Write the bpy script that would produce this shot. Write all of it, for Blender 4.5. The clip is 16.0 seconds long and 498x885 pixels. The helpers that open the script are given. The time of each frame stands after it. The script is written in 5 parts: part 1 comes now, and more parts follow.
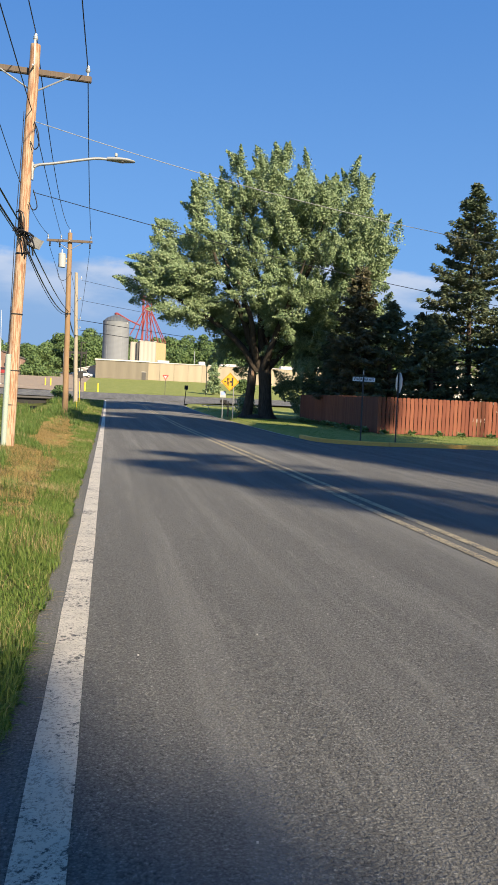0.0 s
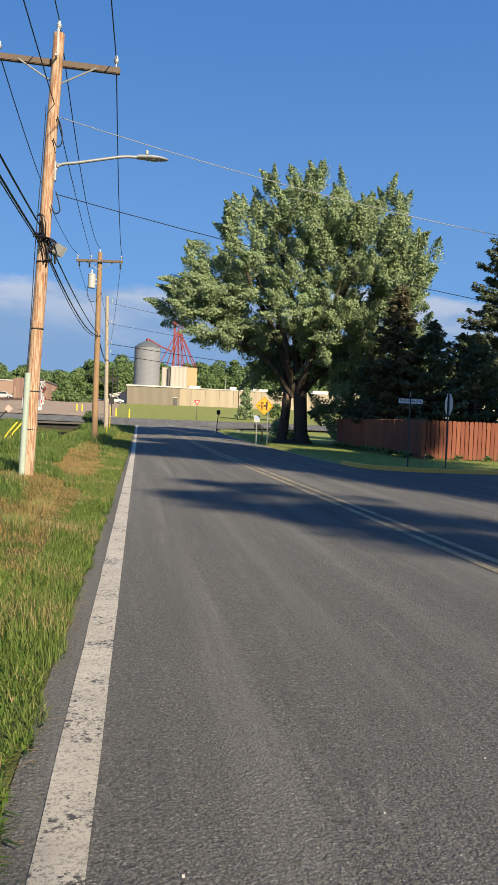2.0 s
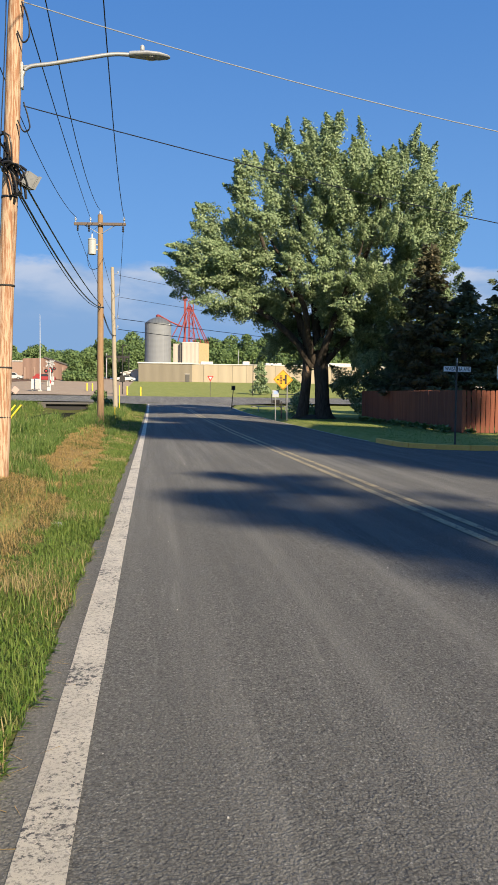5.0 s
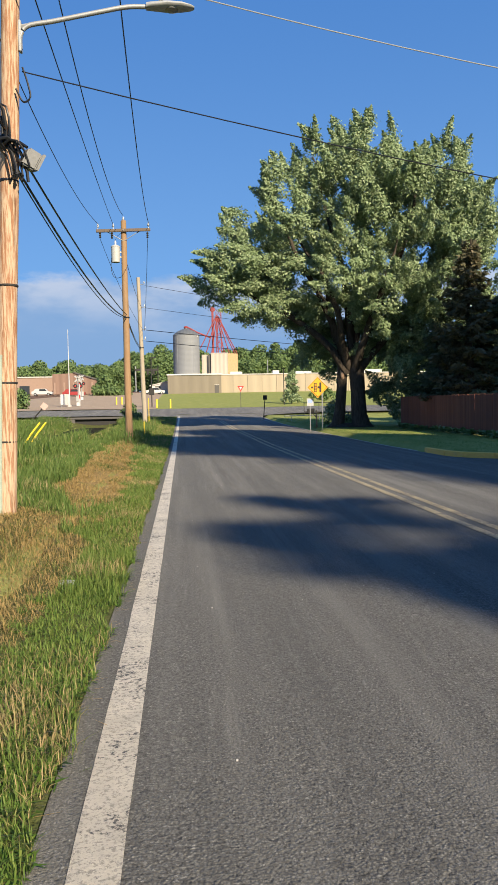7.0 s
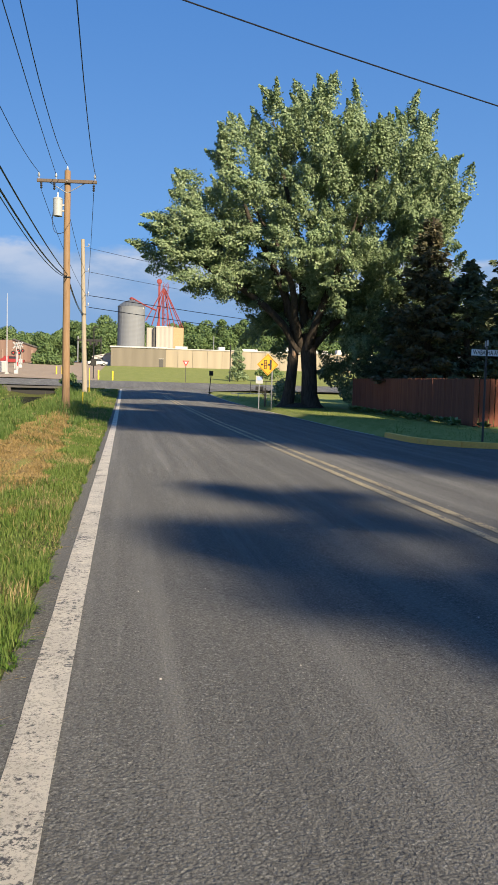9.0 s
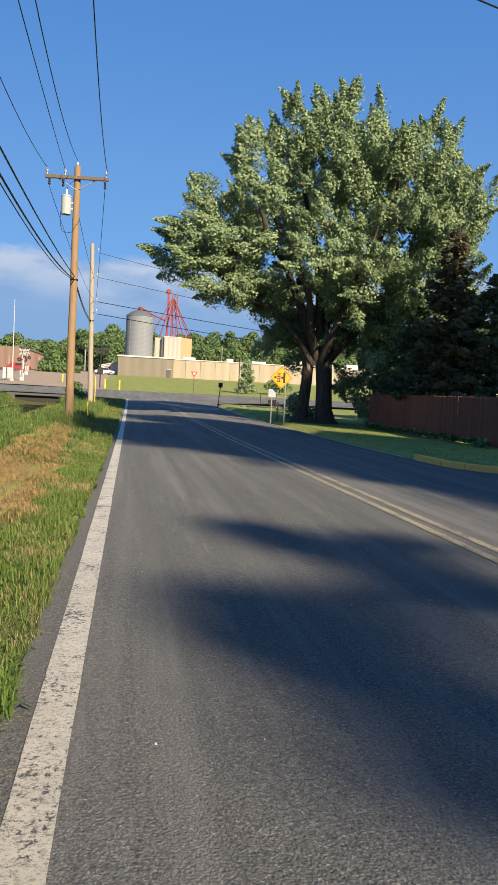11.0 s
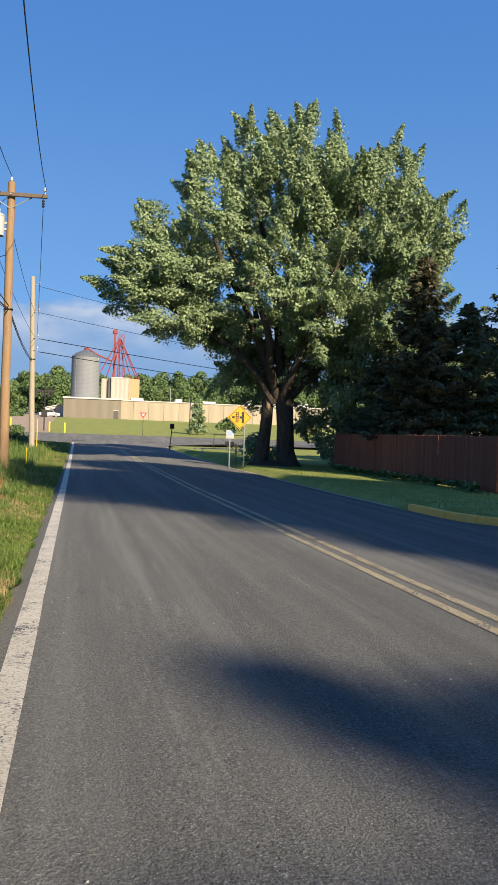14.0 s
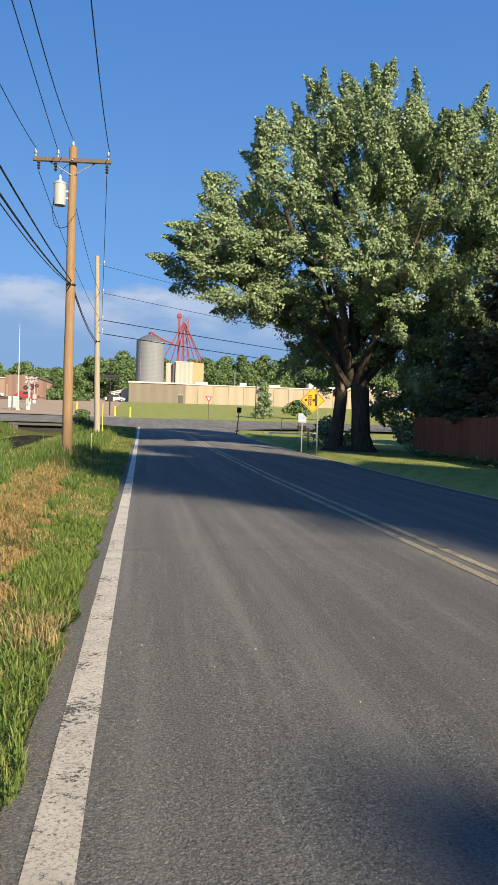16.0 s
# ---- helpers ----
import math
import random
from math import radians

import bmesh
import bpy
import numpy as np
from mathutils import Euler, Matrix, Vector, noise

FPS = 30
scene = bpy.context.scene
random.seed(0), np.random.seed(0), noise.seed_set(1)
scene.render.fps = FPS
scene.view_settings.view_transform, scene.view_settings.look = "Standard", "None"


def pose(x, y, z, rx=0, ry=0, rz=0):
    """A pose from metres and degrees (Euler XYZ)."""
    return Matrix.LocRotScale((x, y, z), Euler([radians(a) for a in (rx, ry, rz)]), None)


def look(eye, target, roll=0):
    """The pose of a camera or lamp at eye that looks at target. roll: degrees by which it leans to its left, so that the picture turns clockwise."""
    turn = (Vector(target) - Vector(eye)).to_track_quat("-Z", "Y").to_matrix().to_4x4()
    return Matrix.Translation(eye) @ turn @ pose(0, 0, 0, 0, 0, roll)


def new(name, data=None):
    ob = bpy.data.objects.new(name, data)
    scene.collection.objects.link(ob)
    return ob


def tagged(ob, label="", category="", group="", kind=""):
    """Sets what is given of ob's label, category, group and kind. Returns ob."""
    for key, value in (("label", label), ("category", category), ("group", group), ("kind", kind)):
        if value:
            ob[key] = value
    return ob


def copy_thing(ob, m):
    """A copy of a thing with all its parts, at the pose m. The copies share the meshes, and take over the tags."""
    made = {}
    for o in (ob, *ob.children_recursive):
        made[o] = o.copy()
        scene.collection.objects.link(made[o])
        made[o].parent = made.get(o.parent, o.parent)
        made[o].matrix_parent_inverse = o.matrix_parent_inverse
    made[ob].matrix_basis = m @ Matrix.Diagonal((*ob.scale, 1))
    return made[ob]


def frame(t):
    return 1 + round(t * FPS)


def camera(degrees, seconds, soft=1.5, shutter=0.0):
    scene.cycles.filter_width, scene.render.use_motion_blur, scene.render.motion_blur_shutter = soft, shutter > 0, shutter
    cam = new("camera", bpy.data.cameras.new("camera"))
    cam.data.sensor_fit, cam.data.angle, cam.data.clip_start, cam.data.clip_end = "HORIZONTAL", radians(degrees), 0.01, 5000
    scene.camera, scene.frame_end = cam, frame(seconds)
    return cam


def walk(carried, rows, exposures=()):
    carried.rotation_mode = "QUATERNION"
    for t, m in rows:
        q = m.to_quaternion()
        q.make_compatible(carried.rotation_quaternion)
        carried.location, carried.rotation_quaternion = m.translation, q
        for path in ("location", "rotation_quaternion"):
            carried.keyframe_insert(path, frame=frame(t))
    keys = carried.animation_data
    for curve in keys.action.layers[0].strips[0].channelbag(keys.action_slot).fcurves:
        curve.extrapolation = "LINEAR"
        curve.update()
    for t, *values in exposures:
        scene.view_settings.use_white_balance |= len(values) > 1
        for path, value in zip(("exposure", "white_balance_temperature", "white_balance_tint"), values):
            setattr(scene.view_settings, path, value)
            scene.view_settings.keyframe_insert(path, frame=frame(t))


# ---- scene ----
cam = camera(34.6, 16.0)
METRES, EYE, TILT, LEAN, TURN = 12.0, 1.55, -4.0, 0.0, -9.6
PATH = [
    (0, (0.066, -2.419, 1.349), (0.419, -0.453, 1.247), 2.5),
    (0.5, (0.1, -1.982, 1.322), (0.441, -0.017, 1.176), 2.3),
    (1, (0.069, -1.622, 1.283), (0.354, 0.352, 1.131), 2.5),
    (1.5, (0.142, -1.042, 1.289), (0.439, 0.932, 1.173), 2.7),
    (2, (0.1, -0.544, 1.293), (0.375, 1.436, 1.251), 2.2),
    (2.5, (0.105, 0.017, 1.259), (0.512, 1.975, 1.202), 1.6),
    (3, (0.135, 0.618, 1.288), (0.382, 2.601, 1.231), 1.3),
    (3.2, (0.131, 0.78, 1.306), (0.389, 2.762, 1.239), 1.0),
    (5.3, (0.238, 3.257, 1.35), (0.479, 5.24, 1.244), 0.6),
    (5.5, (0.211, 3.442, 1.344), (0.453, 5.425, 1.247), 0.7),
    (6, (0.164, 3.745, 1.353), (0.388, 5.731, 1.281), 0.7),
    (6.5, (0.241, 4.328, 1.361), (0.443, 6.317, 1.298), -0.4),
    (7, (0.212, 4.849, 1.4), (0.378, 6.84, 1.318), -1.1),
    (7.5, (0.185, 5.327, 1.365), (0.371, 7.316, 1.273), -0.4),
    (8, (0.138, 5.75, 1.331), (0.38, 7.734, 1.255), 1.5),
    (8.5, (0.216, 6.434, 1.32), (0.516, 8.411, 1.264), 1.1),
    (9, (0.215, 6.938, 1.311), (0.526, 8.909, 1.174), 1.5),
    (9.5, (0.221, 7.352, 1.35), (0.535, 9.325, 1.267), 2.6),
    (9.7, (0.23, 7.558, 1.35), (0.544, 9.532, 1.28), 2.3),
    (11.8, (0.109, 9.914, 1.341), (0.401, 11.889, 1.217), 3.2),
    (12, (0.097, 10.194, 1.378), (0.401, 12.17, 1.299), 3.1),
    (12.5, (0.092, 10.854, 1.399), (0.387, 12.831, 1.321), 2.9),
    (13, (0.125, 11.307, 1.405), (0.429, 13.28, 1.286), 3.2),
    (13.5, (0.179, 11.896, 1.4), (0.568, 13.856, 1.331), 3.2),
    (14, (0.235, 12.338, 1.43), (0.656, 14.293, 1.428), 1.9),
    (14.5, (0.167, 12.691, 1.428), (0.431, 14.673, 1.365), 1.7),
    (15, (0.179, 13.341, 1.422), (0.38, 15.329, 1.348), 2.1),
    (15.5, (0.111, 13.85, 1.426), (0.311, 15.84, 1.372), 2.0),
    (16, (0.168, 14.452, 1.425), (0.435, 16.434, 1.378), 1.7),
]
EXPOSURES = [(0, 1.2), (1.0, 1.26), (2.0, 1.0), (2.5, 1.16), (3.2, 0.98), (5.3, 1.08), (16.0, 1.1)]
walk(cam, [(t, look(eye, target, roll)) for t, eye, target, roll in PATH], EXPOSURES)

# ---- world, sun ----
SUN_AZ, SUN_EL = 24.0, 29.0     # degrees: to the right of straight behind the walk, and above the horizon
to_sun = Vector((math.sin(radians(SUN_AZ)) * math.cos(radians(SUN_EL)), -math.cos(radians(SUN_AZ)) * math.cos(radians(SUN_EL)), math.sin(radians(SUN_EL))))
world = bpy.data.worlds.new("sky")
scene.world = world
world.use_nodes = True
wn, wl = world.node_tree.nodes, world.node_tree.links
wn.clear()
sky = wn.new("ShaderNodeTexSky")
sky.sky_type, sky.sun_disc = "NISHITA", False
sky.sun_elevation, sky.sun_rotation = radians(SUN_EL), radians(180 - SUN_AZ)
sky.air_density, sky.dust_density, sky.ozone_density = 1.0, 0.4, 2.6
# a low cloud bank above the horizon with a ragged white top
geo = wn.new("ShaderNodeTexCoord")
sep = wn.new("ShaderNodeSeparateXYZ")
wl.new(geo.outputs["Generated"], sep.inputs[0])
mapn = wn.new("ShaderNodeMapping")
mapn.inputs["Scale"].default_value = (1.0, 1.0, 2.6)
wl.new(geo.outputs["Generated"], mapn.inputs[0])
cn = wn.new("ShaderNodeTexNoise")
cn.inputs["Scale"].default_value, cn.inputs["Detail"].default_value, cn.inputs["Roughness"].default_value = 5.0, 8.0, 0.58
wl.new(mapn.outputs[0], cn.inputs["Vector"])


def wmath(op, a, b=None, c=None):
    n = wn.new("ShaderNodeMath")
    n.operation = op
    for i, v in enumerate((a, b, c)):
        if v is None:
            continue
        if isinstance(v, (int, float)):
            n.inputs[i].default_value = v
        else:
            wl.new(v, n.inputs[i])
    return n.outputs[0]


top = wmath("MULTIPLY_ADD", cn.outputs[0], 0.10, 0.117)           # ragged upper edge, as the sine of the elevation
def wramp(v, lo, hi):
    n = wn.new("ShaderNodeMapRange")
    n.interpolation_type = "SMOOTHSTEP"
    wl.new(v, n.inputs[0])
    n.inputs[1].default_value, n.inputs[2].default_value = lo, hi
    return n.outputs[0]


below = wmath("SUBTRACT", top, sep.outputs[2])
mask = wramp(below, 0.0, 0.014)
white = wramp(below, 0.085, 0.008)
ctint = wn.new("ShaderNodeMixRGB")
ctint.inputs[1].default_value, ctint.inputs[2].default_value = (2.35, 3.9, 6.5, 1), (5.4, 6.1, 7.5, 1)
cn2 = wn.new("ShaderNodeTexNoise")
cn2.inputs["Scale"].default_value, cn2.inputs["Detail"].default_value = 11.0, 6.0
wl.new(mapn.outputs[0], cn2.inputs["Vector"])
wl.new(wmath("MULTIPLY", white, wramp(cn2.outputs[0], 0.35, 0.62)), ctint.inputs[0])
cmix = wn.new("ShaderNodeMixRGB")
wl.new(wmath("MULTIPLY", mask, 0.88), cmix.inputs[0])
tint = wn.new("ShaderNodeMixRGB")
tint.blend_type = "MULTIPLY"
tint.inputs[0].default_value, tint.inputs[2].default_value = 1.0, (0.66, 0.98, 1.30, 1)
wl.new(sky.outputs[0], tint.inputs[1])
# clear evening air evens the blue out from side to side
deep = wn.new("ShaderNodeMixRGB")
deep.inputs[1].default_value, deep.inputs[2].default_value = (1.75, 3.85, 7.6, 1), (0.78, 2.4, 6.2, 1)
wl.new(wramp(sep.outputs[2], 0.08, 0.52), deep.inputs[0])
even = wn.new("ShaderNodeMixRGB")
even.inputs[0].default_value = 0.85
wl.new(tint.outputs[0], even.inputs[1])
wl.new(deep.outputs[0], even.inputs[2])
wl.new(even.outputs[0], cmix.inputs[1])
wl.new(ctint.outputs[0], cmix.inputs[2])
bg = wn.new("ShaderNodeBackground")
bg.inputs["Strength"].default_value = 0.049
wl.new(cmix.outputs[0], bg.inputs[0])
wo = wn.new("ShaderNodeOutputWorld")
wl.new(bg.outputs[0], wo.inputs[0])

sun = new("sun", bpy.data.lights.new("sun", "SUN"))
sun.data.energy, sun.data.angle, sun.data.color = 4.8, radians(0.9), (1.0, 0.845, 0.62)
sun.matrix_world = look(to_sun * 100, (0, 0, 0))


# ---- materials ----
class Mat:
    """A small builder for node materials."""

    def __init__(self, name, rough=0.7, metal=0.0, spec=0.4):
        self.m = bpy.data.materials.new(name)
        self.m.use_nodes = True
        self.n, self.l = self.m.node_tree.nodes, self.m.node_tree.links
        self.b = self.n["Principled BSDF"]
        self.b.inputs["Roughness"].default_value, self.b.inputs["Metallic"].default_value = rough, metal
        self.b.inputs["Specular IOR Level"].default_value = spec
        self.co = self.n.new("ShaderNodeTexCoord").outputs["Object"]

    def put(self, v, socket):
        if isinstance(v, (int, float)):
            socket.default_value = v
        elif isinstance(v, tuple):
            socket.default_value = (*v, 1) if len(v) == 3 and len(socket.default_value) == 4 else v
        else:
            self.l.new(v, socket)

    def coords(self, scale):
        n = self.n.new("ShaderNodeMapping")
        n.inputs["Scale"].default_value = scale
        self.l.new(self.co, n.inputs[0])
        return n.outputs[0]

    def noise(self, scale, detail=4, rough=0.55, stretch=None):
        n = self.n.new("ShaderNodeTexNoise")
        n.inputs["Scale"].default_value, n.inputs["Detail"].default_value, n.inputs["Roughness"].default_value = scale, detail, rough
        self.l.new(self.coords(stretch) if stretch else self.co, n.inputs["Vector"])
        return n.outputs[0]

    def cells(self, scale, feature="F1", out=0):
        n = self.n.new("ShaderNodeTexVoronoi")
        n.feature = feature
        n.inputs["Scale"].default_value = scale
        self.l.new(self.co, n.inputs["Vector"])
        return n.outputs[out]

    def axis(self, i):
        n = self.n.new("ShaderNodeSeparateXYZ")
        self.l.new(self.co, n.inputs[0])
        return n.outputs[i]

    def rand(self, island=False):
        if island:
            return self.n.new("ShaderNodeNewGeometry").outputs["Random Per Island"]
        return self.n.new("ShaderNodeObjectInfo").outputs["Random"]

    def ramp(self, v, lo, hi, a=0.0, b=1.0):
        n = self.n.new("ShaderNodeMapRange")
        self.l.new(v, n.inputs[0])
        for i, x in enumerate((lo, hi, a, b)):
            n.inputs[i + 1].default_value = x
        return n.outputs[0]

    def math(self, op, a, b=0.0):
        n = self.n.new("ShaderNodeMath")
        n.operation = op
        self.put(a, n.inputs[0])
        self.put(b, n.inputs[1])
        return n.outputs[0]

    def mix(self, f, a, b, mode="MIX"):
        n = self.n.new("ShaderNodeMixRGB")
        n.blend_type = mode
        self.put(f, n.inputs[0])
        self.put(a, n.inputs[1])
        self.put(b, n.inputs[2])
        return n.outputs[0]

    def color(self, v):
        self.put(v, self.b.inputs["Base Color"])
        return self

    def bump(self, v, dist, strength=1.0):
        n = self.n.new("ShaderNodeBump")
        n.inputs["Distance"].default_value, n.inputs["Strength"].default_value = dist, strength
        self.l.new(v, n.inputs["Height"])
        self.l.new(n.outputs[0], self.b.inputs["Normal"])
        return self


def plain(name, c, rough=0.6, metal=0.0, var=0.12, scale=6.0, dirt=(0.1, 0.08, 0.06), dirty=0.25, bump=0.0):
    """Paint, metal or plastic with faint mottling, grime and an optional fine relief."""
    k = Mat(name, rough, metal)
    base = k.mix(k.ramp(k.noise(scale * 6), 0.3, 0.7), tuple(x * (1 - var) for x in c), tuple(min(1, x * (1 + var)) for x in c))
    k.color(k.mix(k.ramp(k.noise(scale, 6, 0.65), 0.55, 0.85, 0, dirty), base, dirt))
    if bump:
        k.bump(k.noise(scale * 20), bump)
    return k.m


def asphalt(name, light):
    k = Mat(name, 0.8, 0, 0.4)
    k.b.inputs["Diffuse Roughness"].default_value = 0.5
    grain, fine = k.cells(85.0), k.noise(62.0, 4, 0.75)
    tone = lambda v: tuple(x * light * v * 0.84 for x in (1.02, 1.0, 0.93))
    a = k.mix(k.ramp(grain, 0.1, 0.65), tone(0.165), tone(0.075))
    a = k.mix(k.ramp(fine, 0.58, 0.66, 0, 0.85), a, (0.30, 0.30, 0.28))
    a = k.mix(k.ramp(fine, 0.46, 0.38, 0, 0.95), a, tone(0.022))
    a = k.mix(k.ramp(k.noise(0.30, 5, 0.6), 0.35, 0.7, 0, 0.4), a, tone(0.09))
    tracks = k.noise(2.6, 4, 0.6, (1.0, 0.025, 1.0))
    a = k.mix(k.ramp(tracks, 0.48, 0.70, 0, 0.5), a, tone(0.19))
    a = k.mix(k.ramp(tracks, 0.46, 0.30, 0, 0.45), a, tone(0.06))
    scuffs = k.noise(13.0, 4, 0.7, (1.0, 0.05, 1.0))
    a = k.mix(k.ramp(scuffs, 0.58, 0.72, 0, 0.3), a, tone(0.22))
    blots = k.noise(1.1, 6, 0.7)
    a = k.mix(k.ramp(blots, 0.60, 0.75, 0, 0.45), a, tone(0.055))
    k.color(a).bump(k.math("ADD", k.math("MULTIPLY", grain, 0.4), fine), 0.022, 1.0)
    return k.m


def paint(name, c, wear, edge=0.5):
    """Road paint, worn through to the asphalt in spots and streaks."""
    k = Mat(name, 0.7)
    chips = k.noise(38.0, 5, 0.7)
    broad = k.noise(2.3, 4, 0.6)
    f = k.math("ADD", k.math("MULTIPLY", chips, 0.6), k.math("MULTIPLY", broad, 0.4))
    tone = k.mix(k.ramp(k.noise(5.0), 0.3, 0.7), c, tuple(x * 0.78 for x in c))
    spots = k.mix(k.ramp(k.noise(62.0, 4, 0.75), 0.50, 0.60, 0, 0.85), tone, tuple(x * 0.42 for x in c))
    k.color(k.mix(k.ramp(f, wear, wear + 0.05), spots, (0.075, 0.073, 0.07)))
    k.bump(k.noise(110.0, 5, 0.85), 0.012)
    return k.m


def soil_grass():
    k = Mat("lawn_soil", 0.95, 0, 0.1)
    g = k.mix(k.ramp(k.noise(1.1, 5), 0.35, 0.65), (0.20, 0.225, 0.06), (0.285, 0.29, 0.095))
    g = k.mix(k.ramp(k.noise(14.0, 4), 0.4, 0.75, 0, 0.6), g, (0.11, 0.15, 0.035))
    k.color(g).bump(k.noise(30.0, 3), 0.03)
    return k.m


def dry_soil():
    k = Mat("mown_straw", 0.95, 0, 0.1)
    g = k.mix(k.ramp(k.noise(7.0, 5, 0.7), 0.35, 0.65), (0.30, 0.205, 0.095), (0.19, 0.14, 0.06))
    g = k.mix(k.ramp(k.noise(1.4, 3), 0.55, 0.7, 0, 0.6), g, (0.10, 0.14, 0.03))
    k.color(g).bump(k.noise(40.0, 3), 0.02)
    return k.m


def gravel():
    k = Mat("tan_gravel", 0.95, 0, 0.1)
    g = k.mix(k.ramp(k.noise(0.25, 6), 0.35, 0.65), (0.42, 0.34, 0.25), (0.30, 0.235, 0.17))
    k.color(k.mix(k.ramp(k.cells(6.0), 0.1, 0.6), g, (0.29, 0.225, 0.165))).bump(k.cells(6.0), 0.03)
    return k.m


def blade(name, a, b, dry, share):
    k = Mat(name, 0.6, 0, 0.25)
    r = k.rand(True)
    c = k.mix(k.ramp(r, 0, 1), a, b)
    c = k.mix(k.ramp(k.math("ADD", k.math("MULTIPLY", r, 0.35), k.noise(0.8, 3)), share, share + 0.08), c, dry)
    k.color(c)
    return translucent(k, c, 0.35)


def translucent(k, c, amount):
    t = k.n.new("ShaderNodeBsdfTranslucent")
    k.put(c, t.inputs[0])
    m = k.n.new("ShaderNodeMixShader")
    m.inputs[0].default_value = amount
    k.l.new(k.b.outputs[0], m.inputs[1])
    k.l.new(t.outputs[0], m.inputs[2])
    k.l.new(m.outputs[0], k.n["Material Output"].inputs[0])
    return k.m


def leaf(name, a, b, c, gloss=0.5, through_light=0.3):
    k = Mat(name, gloss, 0, 0.4)
    r = k.rand(True)
    col = k.mix(k.ramp(r, 0, 1), a, b)
    col = k.mix(k.ramp(k.noise(0.45, 3), 0.5, 0.7, 0, 0.7), col, c)
    k.color(col)
    return translucent(k, col, through_light)


def bark(name, a, b):
    k = Mat(name, 0.95, 0, 0.1)
    f = k.noise(9.0, 6, 0.7, (1, 1, 0.22))
    k.color(k.mix(k.ramp(f, 0.35, 0.65), a, b)).bump(f, 0.04)
    return k.m


def pole_wood(name, a, b, dark, patchy):
    """Weathered pole: long checks, and pale flakes over a redder treated core."""
    k = Mat(name, 0.9, 0, 0.15)
    f = k.noise(14.0, 5, 0.65, (1, 1, 0.07))
    flakes = k.noise(38.0, 6, 0.7, (1, 1, 0.07))
    c = k.mix(k.ramp(flakes, 0.44, 0.56, 0, patchy), a, b)
    c = k.mix(k.ramp(f, 0.60, 0.72, 0, 0.8), c, dark)
    k.color(c).bump(f, 0.012)
    return k.m


def fence_wood():
    k = Mat("redwood_stain", 0.8, 0, 0.2)
    g = k.noise(16.0, 5, 0.6, (1, 1, 0.08))
    c = k.mix(k.rand(), (0.16, 0.052, 0.032), (0.235, 0.085, 0.048))
    c = k.mix(k.ramp(g, 0.4, 0.75, 0, 0.6), c, (0.095, 0.035, 0.024))
    c = k.mix(k.ramp(k.noise(1.5, 4), 0.6, 0.8, 0, 0.4), c, (0.24, 0.14, 0.10))
    k.color(c).bump(g, 0.004)
    return k.m


def ribbed(name, c, pitch, axis=2, depth=0.03, rough=0.5, metal=0.3):
    """Corrugated or seamed sheet metal."""
    k = Mat(name, rough, metal)
    w = k.math("SINE", k.math("MULTIPLY", k.axis(axis), 2 * math.pi / pitch))
    streak = k.noise(0.8, 5, 0.65, (1, 1, 0.12))
    col = k.mix(k.ramp(streak, 0.4, 0.75, 0, 0.5), c, tuple(x * 0.72 for x in c))
    k.color(k.mix(k.ramp(w, -1, 1, 0, 0.25), col, tuple(x * 0.6 for x in c)))
    k.bump(w, depth)
    return k.m


ASPHALT, ASPHALT_OLD = asphalt("asphalt", 1.18), asphalt("asphalt_faded", 1.08)
WHITE_LINE, YELLOW_LINE = paint("white_line_paint", (0.66, 0.60, 0.49), 0.54), paint("yellow_line_paint", (0.43, 0.36, 0.22), 0.51)
SOIL, STRAW, GRAVEL = soil_grass(), dry_soil(), gravel()
BLADE = blade("green_blades", (0.085, 0.155, 0.025), (0.21, 0.26, 0.065), (0.38, 0.29, 0.14), 0.76)
BLADE_TALL = blade("tall_blades", (0.07, 0.135, 0.025), (0.17, 0.225, 0.06), (0.33, 0.28, 0.13), 0.86)
BLADE_DRY = blade("straw_blades", (0.44, 0.30, 0.12), (0.30, 0.23, 0.09), (0.13, 0.17, 0.04), 0.78)
LAWN = blade("lawn_blades", (0.07, 0.15, 0.02), (0.12, 0.19, 0.03), (0.2, 0.2, 0.06), 0.95)
MAPLE = leaf("maple_leaf", (0.105, 0.165, 0.07), (0.30, 0.37, 0.195), (0.19, 0.265, 0.125), 0.55, 0.2)
NEEDLE = leaf("spruce_needles", (0.045, 0.07, 0.036), (0.115, 0.14, 0.07), (0.13, 0.125, 0.07), 0.6, 0.12)
NEEDLE_BROWN = leaf("browning_needles", (0.05, 0.055, 0.026), (0.14, 0.115, 0.06), (0.06, 0.065, 0.03), 0.6, 0.15)
WOODS = leaf("far_leaf", (0.05, 0.095, 0.03), (0.15, 0.215, 0.07), (0.095, 0.155, 0.05), 0.7, 0.15)
HOSTA = leaf("hosta_leaf", (0.10, 0.18, 0.05), (0.22, 0.3, 0.14), (0.14, 0.2, 0.08))
BARK, BARK_SPRUCE = bark("maple_bark", (0.085, 0.07, 0.055), (0.035, 0.028, 0.022)), bark("spruce_bark", (0.10, 0.08, 0.06), (0.04, 0.03, 0.025))
POLE_OLD = pole_wood("flaking_pole_wood", (0.44, 0.33, 0.23), (0.25, 0.115, 0.06), (0.08, 0.042, 0.026), 0.9)
POLE_NEW = pole_wood("tan_pole_wood", (0.27, 0.18, 0.105), (0.225, 0.135, 0.07), (0.13, 0.075, 0.035), 0.6)
POLE_GREY = pole_wood("grey_pole_wood", (0.34, 0.30, 0.235), (0.28, 0.235, 0.18), (0.18, 0.14, 0.10), 0.7)
